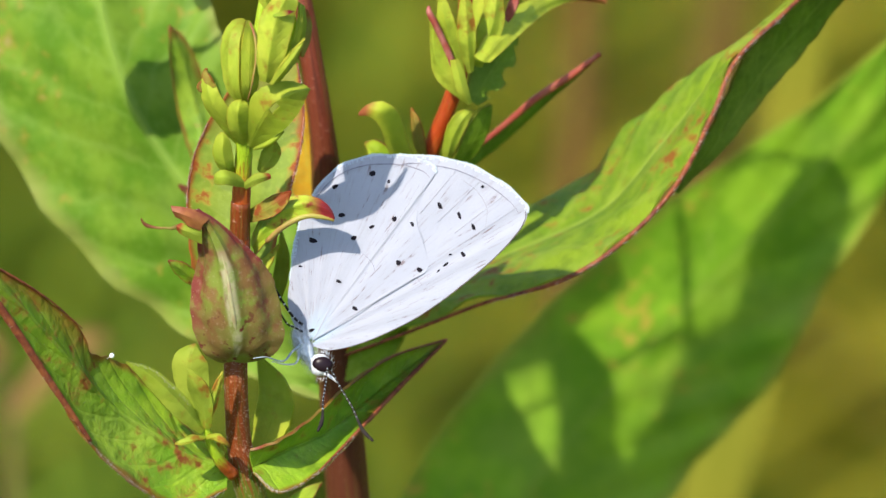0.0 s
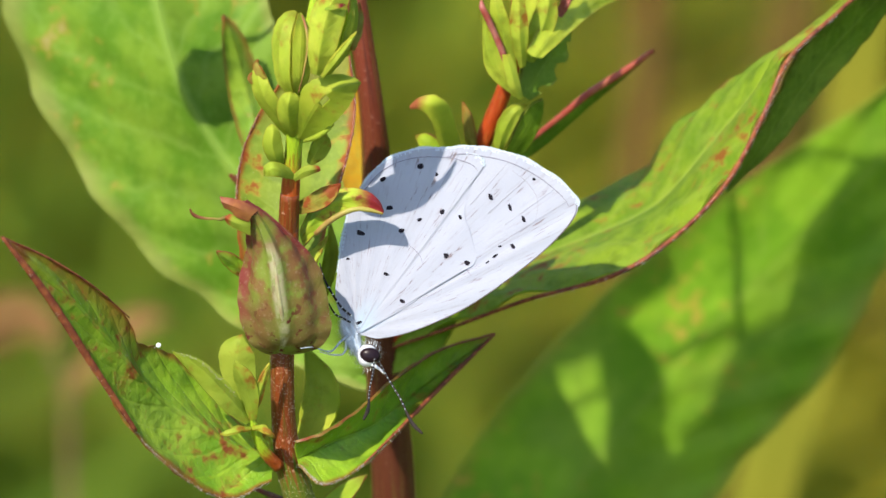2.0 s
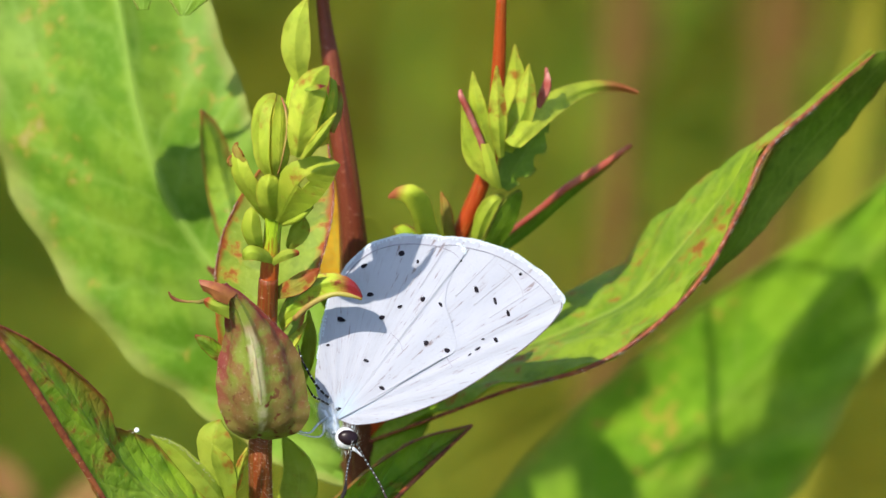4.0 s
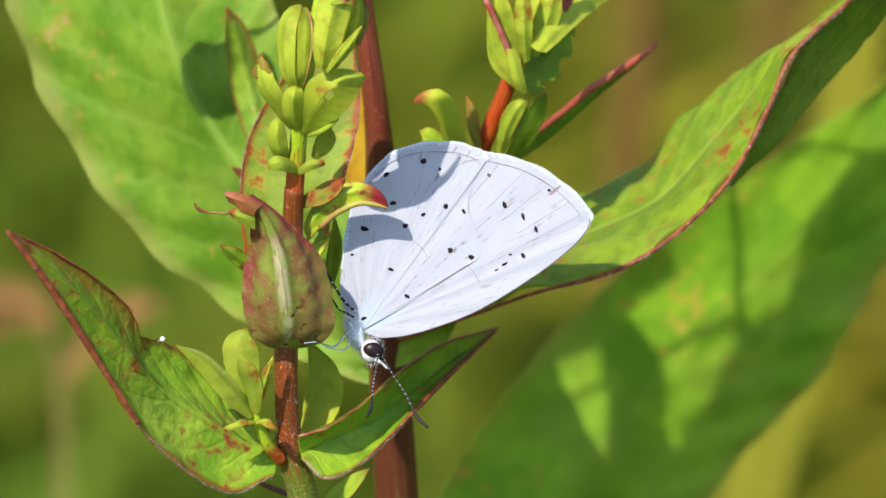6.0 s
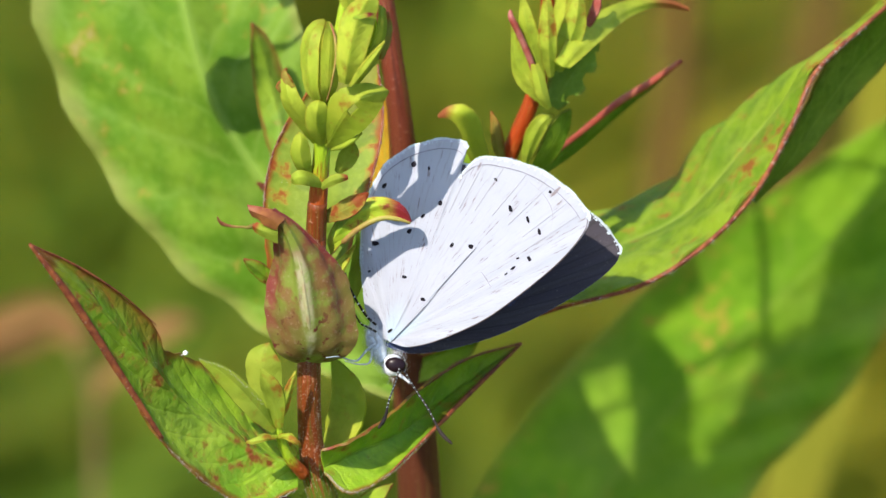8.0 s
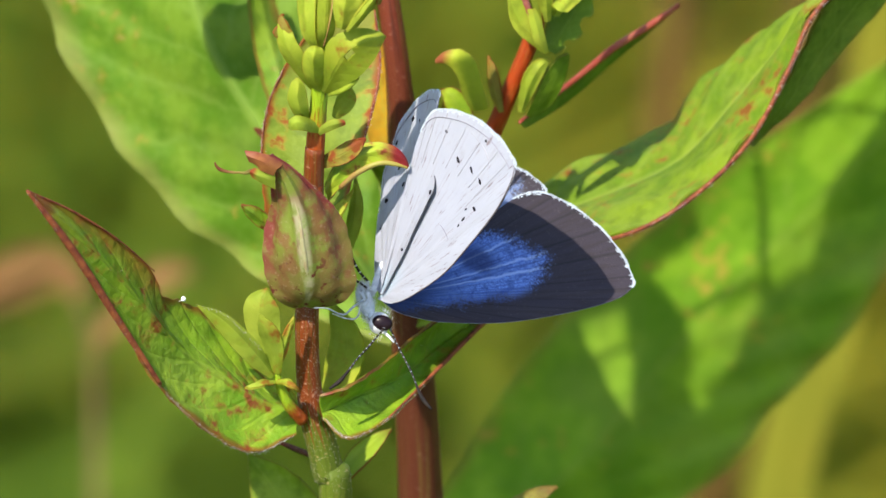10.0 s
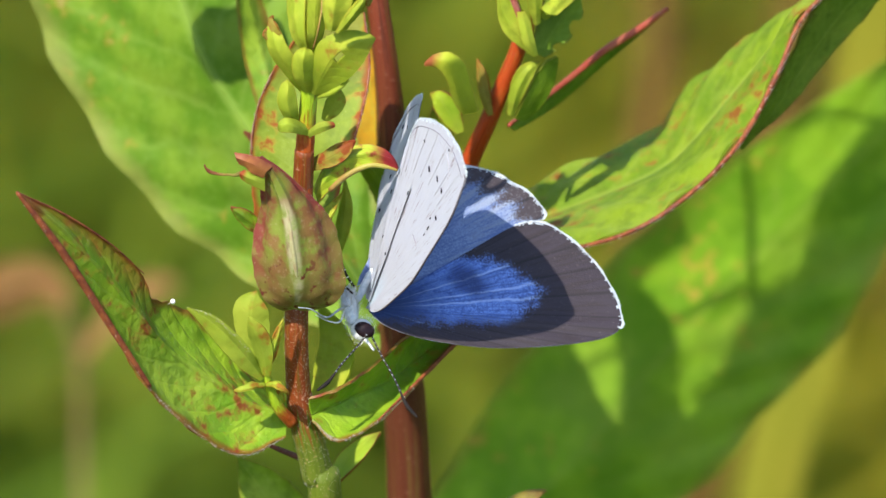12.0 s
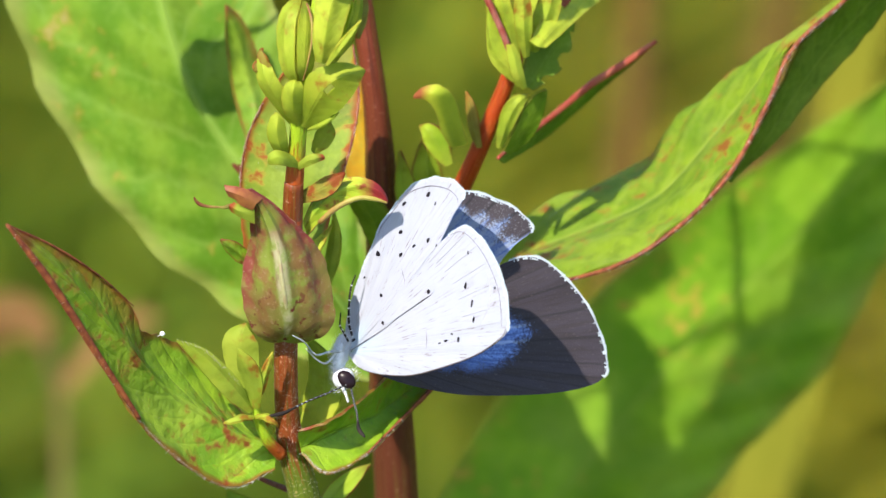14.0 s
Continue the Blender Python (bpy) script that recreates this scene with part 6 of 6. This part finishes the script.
def motions():
    walk(butterfly["body"], [
        (0, pose(-0.004519, 0.001944, 0.693286, -1.06, -15.81, 7.59)),
        (0.5, pose(-0.004487, 0.001914, 0.693219, -1.06, -15.81, 7.59)),
        (1, pose(-0.004470, 0.001927, 0.693249, -1.06, -15.81, 7.59)),
        (1.5, pose(-0.004533, 0.001936, 0.693267, -1.06, -15.81, 7.59)),
        (2, pose(-0.004473, 0.001997, 0.693399, -1.06, -15.81, 7.59)),
        (2.5, pose(-0.004424, 0.002039, 0.693488, -1.06, -15.81, 7.59)),
        (3, pose(-0.004555, 0.002138, 0.693701, -1.06, -15.81, 7.59)),
        (3.5, pose(-0.004478, 0.002123, 0.693668, -1.06, -15.81, 7.59)),
        (6, pose(-0.004494, 0.001979, 0.693359, -1.06, -15.81, 7.59)),
        (6.5, pose(-0.004536, 0.001952, 0.693301, -1.06, -15.81, 7.59)),
        (7, pose(-0.004527, 0.001962, 0.693323, -1.06, -15.81, 7.59)),
        (7.5, pose(-0.004535, 0.001960, 0.693318, -1.06, -15.81, 7.59)),
        (8, pose(-0.004548, 0.001978, 0.693358, -1.06, -15.81, 7.59)),
        (8.5, pose(-0.004603, 0.001933, 0.693261, -1.06, -15.81, 7.59)),
        (11, pose(-0.005393, 0.001576, 0.692497, -0.12, -5.44, 2.54)),
        (11.5, pose(-0.005421, 0.001589, 0.692524, -0.10, -4.83, 2.26)),
        (12, pose(-0.005464, 0.001572, 0.692486, -0.07, -4.23, 1.98)),
        (12.5, pose(-0.005451, 0.001562, 0.692465, -0.05, -3.62, 1.69)),
        (13, pose(-0.005589, 0.001594, 0.692534, -0.01, -1.81, 0.85)),
        (13.5, pose(-0.005418, 0.001388, 0.692091, -0.22, 7.25, -3.40)),
        (14, pose(-0.005496, 0.001153, 0.691588, -0.88, 14.47, -6.91)),
    ])
    walk(butterfly["fr"], [
        (0, pose(0.000041, 0.000105, 0.000296, -0.58, 11.77, -4.95)),
        (0.5, pose(0.000120, 0.000150, 0.000448, -0.62, 12.24, -5.83)),
        (1, pose(-0.000010, 0.000201, 0.000550, -0.47, 10.65, -5.01)),
        (1.5, pose(0.000068, 0.000197, 0.000546, -0.49, 10.92, -5.18)),
        (2, pose(0.000058, 0.000163, 0.000470, -0.60, 12.06, -5.73)),
        (2.5, pose(0.000059, 0.000148, 0.000438, -0.68, 12.93, -6.18)),
        (3, pose(-0.000257, 0.000272, 0.000537, -2.43, 14.94, -4.86)),
        (3.5, pose(0.000046, 0.000099, 0.000329, -0.85, 14.51, -6.93)),
        (6, pose(0.000074, 0.000081, 0.000289, -1.04, 15.67, -7.51)),
        (6.5, pose(0.000136, 0.000090, 0.000312, -1.06, 15.82, -7.59)),
        (7, pose(0.000104, 0.000099, 0.000329, -1.01, 15.46, -7.41)),
        (7.5, pose(0.000285, 0.000337, 0.000845, -8.33, 6.31, -27.91)),
        (8, pose(0.000450, 0.000121, 0.000484, -4.85, 0.53, -30.33)),
        (8.5, pose(0.000386, 0.000106, 0.000510, -5.94, -6.57, -37.09)),
        (11, pose(0.000647, 0.000095, 0.000431, 5.40, -19.48, -52.61)),
        (11.5, pose(0.000789, 0.000055, 0.000364, 3.92, -22.21, -57.36)),
        (12, pose(0.000673, 0.000078, 0.000343, 5.44, -25.27, -62.20)),
        (12.5, pose(0.000652, 0.000078, 0.000337, 6.35, -25.86, -63.46)),
        (13, pose(0.000672, 0.000082, 0.000327, 7.78, -27.48, -67.08)),
        (13.5, pose(0.000434, 0.000105, 0.000532, 14.18, -19.92, -53.45)),
        (14, pose(0.000108, 0.000114, 0.000621, 13.62, -8.84, -52.75)),
    ])
    walk(butterfly["hr"], [
        (0, pose(0.000058, 0.000122, 0.000435, -1.44, 18.55, -8.37)),
        (0.5, pose(0.000056, 0.000115, 0.000478, -1.29, 17.99, -8.68)),
        (1, pose(-0.000012, 0.000115, 0.000473, -1.08, 16.30, -7.78)),
        (1.5, pose(0.000044, 0.000085, 0.000413, -1.14, 16.71, -8.04)),
        (2, pose(-0.000009, 0.000060, 0.000355, -1.30, 17.69, -8.54)),
        (2.5, pose(-0.000032, 0.000035, 0.000302, -1.36, 18.23, -8.84)),
        (3, pose(-0.000009, 0.000047, 0.000158, -3.35, 19.48, -7.50)),
        (3.5, pose(-0.000006, -0.000051, 0.000124, -1.95, 18.58, -9.31)),
        (6, pose(0.000079, 0.000027, 0.000281, -1.20, 16.88, -8.12)),
        (6.5, pose(0.000141, 0.000046, 0.000325, -1.06, 15.79, -7.58)),
        (7, pose(0.000217, 0.000049, 0.000330, -0.78, 13.50, -6.43)),
        (7.5, pose(0.000425, -0.000102, 0.000365, -4.32, 1.09, -21.37)),
        (8, pose(0.000524, -0.000119, 0.000376, -8.79, -8.74, -27.58)),
        (8.5, pose(0.000593, -0.000175, 0.000611, -14.25, -19.96, -35.05)),
        (11, pose(0.000863, -0.000445, 0.000789, -8.20, -35.94, -59.85)),
        (11.5, pose(0.000941, -0.000308, 0.000743, -6.13, -37.94, -60.11)),
        (12, pose(0.000839, -0.000322, 0.000806, -4.03, -43.48, -64.10)),
        (12.5, pose(0.000773, -0.000217, 0.000827, -3.08, -43.67, -66.59)),
        (13, pose(0.000827, -0.000304, 0.000874, -0.08, -44.51, -69.02)),
        (13.5, pose(0.000512, -0.000156, 0.000907, 4.67, -32.38, -60.87)),
        (14, pose(0.000098, 0.000027, 0.000689, 8.91, -22.27, -53.62)),
    ])
    walk(butterfly["fl"], [
        (0, pose(0.000041, 0.000287, 0.000211, -0.58, 11.77, -4.95)),
        (0.5, pose(0.000120, 0.000331, 0.000363, -0.62, 12.24, -5.83)),
        (1, pose(-0.000010, 0.000382, 0.000465, -0.47, 10.65, -5.01)),
        (1.5, pose(0.000068, 0.000378, 0.000462, -0.49, 10.92, -5.18)),
        (2, pose(0.000058, 0.000344, 0.000386, -0.60, 12.06, -5.73)),
        (2.5, pose(0.000059, 0.000329, 0.000354, -0.68, 12.93, -6.18)),
        (3, pose(-0.000257, 0.000453, 0.000452, -2.43, 14.94, -4.86)),
        (3.5, pose(0.000046, 0.000281, 0.000245, -0.85, 14.51, -6.93)),
        (6, pose(0.000074, 0.000262, 0.000204, -1.04, 15.67, -7.51)),
        (6.5, pose(0.000121, 0.000185, 0.000113, -2.42, 19.86, 0.28)),
        (7, pose(0.000141, 0.000054, -0.000163, -1.82, 21.31, 1.96)),
        (7.5, pose(0.000144, 0.000170, 0.000083, -5.38, 19.32, -4.27)),
        (8, pose(0.000127, 0.000244, 0.000251, -12.05, 20.55, -6.93)),
        (8.5, pose(0.000110, 0.000262, 0.000296, -31.60, 19.26, -14.92)),
        (11, pose(0.000929, 0.000216, 0.000251, -33.67, 28.90, -17.29)),
        (11.5, pose(0.000816, 0.000229, 0.000278, -34.95, 24.67, -22.02)),
        (12, pose(0.000783, 0.000136, 0.000092, -32.89, 26.11, -19.15)),
        (12.5, pose(0.000839, 0.000252, 0.000303, -34.69, 26.66, -19.12)),
        (13, pose(0.000851, 0.000145, 0.000094, -32.46, 23.82, -19.19)),
        (13.5, pose(0.000592, 0.000420, 0.000658, -21.34, 15.22, -13.36)),
        (14, pose(0.000336, 0.000377, 0.000645, -1.19, 17.31, 0.33)),
    ])
    walk(butterfly["hl"], [
        (0, pose(0.000058, 0.000620, 0.000203, -1.44, 18.55, -8.37)),
        (0.5, pose(0.000056, 0.000613, 0.000246, -1.29, 17.99, -8.68)),
        (1, pose(-0.000012, 0.000614, 0.000240, -1.08, 16.30, -7.78)),
        (1.5, pose(0.000044, 0.000584, 0.000181, -1.14, 16.71, -8.04)),
        (2, pose(-0.000009, 0.000558, 0.000123, -1.30, 17.69, -8.54)),
        (2.5, pose(-0.000032, 0.000533, 0.000069, -1.36, 18.23, -8.84)),
        (3, pose(-0.000009, 0.000545, -0.000074, -3.35, 19.48, -7.50)),
        (3.5, pose(-0.000006, 0.000447, -0.000109, -1.95, 18.58, -9.31)),
        (6, pose(0.000079, 0.000526, 0.000048, -1.20, 16.88, -8.12)),
        (6.5, pose(0.000121, 0.000321, 0.000050, -2.42, 19.86, 0.28)),
        (7, pose(0.000141, 0.000190, -0.000226, -1.82, 21.31, 1.96)),
        (7.5, pose(0.000144, 0.000306, 0.000020, -5.38, 19.32, -4.27)),
        (8, pose(0.000127, 0.000380, 0.000188, -12.05, 20.55, -6.93)),
        (8.5, pose(0.000110, 0.000398, 0.000233, -31.60, 19.26, -14.92)),
        (11, pose(0.000591, 0.000723, 0.000731, -32.11, 29.74, -15.82)),
        (11.5, pose(0.000439, 0.001043, 0.000930, -32.67, 26.67, -20.26)),
        (12, pose(0.000074, 0.001238, 0.001125, -31.38, 30.54, -20.26)),
        (12.5, pose(0.000349, 0.001061, 0.001023, -30.98, 27.06, -14.23)),
        (13, pose(0.000055, 0.001365, 0.001189, -30.01, 27.57, -18.47)),
        (13.5, pose(-0.000203, 0.001214, 0.001453, -19.29, 18.29, -12.35)),
        (14, pose(0.000196, 0.000581, 0.001012, -0.75, 9.69, 3.47)),
    ])
    walk(butterfly["fa"], [
        (0, pose(0.000620, -0.000957, -0.000988, -46.53, 20.73, -5.22)),
        (0.5, pose(0.000620, -0.000957, -0.000988, -47.20, 21.39, -5.96)),
        (1, pose(0.000620, -0.000957, -0.000988, -47.79, 21.73, -6.32)),
        (1.5, pose(0.000620, -0.000957, -0.000988, -48.14, 21.25, -5.65)),
        (2, pose(0.000620, -0.000957, -0.000988, -48.62, 21.25, -5.57)),
        (2.5, pose(0.000620, -0.000957, -0.000988, -49.15, 21.39, -5.68)),
        (3, pose(0.000620, -0.000957, -0.000988, -49.70, 21.68, -5.99)),
        (3.5, pose(0.000620, -0.000957, -0.000988, -49.25, 21.84, -6.26)),
        (6, pose(0.000620, -0.000957, -0.000988, -46.52, 20.94, -5.48)),
        (6.5, pose(0.000620, -0.000957, -0.000988, -45.97, 20.77, -5.36)),
        (7, pose(0.000620, -0.000957, -0.000988, -45.50, 21.01, -5.73)),
        (7.5, pose(0.000620, -0.000957, -0.000988, -45.06, 21.36, -6.23)),
        (8, pose(0.000620, -0.000957, -0.000988, -49.82, 25.44, -11.13)),
        (8.5, pose(0.000620, -0.000957, -0.000988, -25.14, 52.07, -39.59)),
        (11, pose(0.000620, -0.000957, -0.000988, -46.81, 25.58, -18.56)),
        (11.5, pose(0.000620, -0.000957, -0.000988, -47.82, 26.37, -20.16)),
        (12, pose(0.000620, -0.000957, -0.000988, -44.20, 27.14, -20.69)),
        (12.5, pose(0.000620, -0.000957, -0.000988, -56.96, 23.44, -18.97)),
        (13, pose(0.000620, -0.000957, -0.000988, -62.83, 26.73, -27.47)),
        (13.5, pose(0.000620, -0.000957, -0.000988, -54.78, 17.66, -19.24)),
        (14, pose(0.000620, -0.000957, -0.000988, -38.90, 28.50, -29.00)),
    ])
    walk(butterfly["fb"], [
        (0, pose(0.000720, -0.000736, -0.001224, -26.94, -2.15, 2.04)),
        (0.5, pose(0.000720, -0.000736, -0.001224, -25.98, -1.69, 1.63)),
        (1, pose(0.000720, -0.000736, -0.001224, -25.11, -1.70, 1.61)),
        (1.5, pose(0.000720, -0.000736, -0.001224, -24.62, -3.02, 2.60)),
        (2, pose(0.000720, -0.000736, -0.001224, -23.89, -3.62, 3.00)),
        (2.5, pose(0.000720, -0.000736, -0.001224, -23.15, -4.00, 3.24)),
        (3, pose(0.000720, -0.000736, -0.001224, -22.27, -4.12, 3.27)),
        (3.5, pose(0.000720, -0.000736, -0.001224, -22.33, -3.80, 3.04)),
        (6, pose(0.000720, -0.000736, -0.001224, -22.98, -5.04, 4.00)),
        (6.5, pose(0.000720, -0.000736, -0.001224, -23.15, -5.25, 4.17)),
        (7, pose(0.000720, -0.000736, -0.001224, -21.68, -5.37, 4.13)),
        (7.5, pose(0.000720, -0.000736, -0.001224, -20.14, -5.32, 3.97)),
        (8, pose(0.000720, -0.000736, -0.001224, -19.11, -6.05, 4.39)),
        (8.5, pose(0.000720, -0.000736, -0.001224, -30.75, -2.65, 2.64)),
        (11, pose(0.000720, -0.000736, -0.001224, -4.92, -12.38, 6.02)),
        (11.5, pose(0.000720, -0.000736, -0.001224, -5.12, -14.34, 7.05)),
        (12, pose(0.000720, -0.000736, -0.001224, -5.22, -15.19, 7.49)),
        (12.5, pose(0.000720, -0.000736, -0.001224, -5.47, -16.75, 8.33)),
        (13, pose(0.000720, -0.000736, -0.001224, -4.90, -13.18, 6.28)),
        (13.5, pose(0.000720, -0.000736, -0.001224, -69.29, -6.13, -17.58)),
        (14, pose(0.000720, -0.000736, -0.001224, -57.03, -23.56, 6.13)),
    ])


motions()
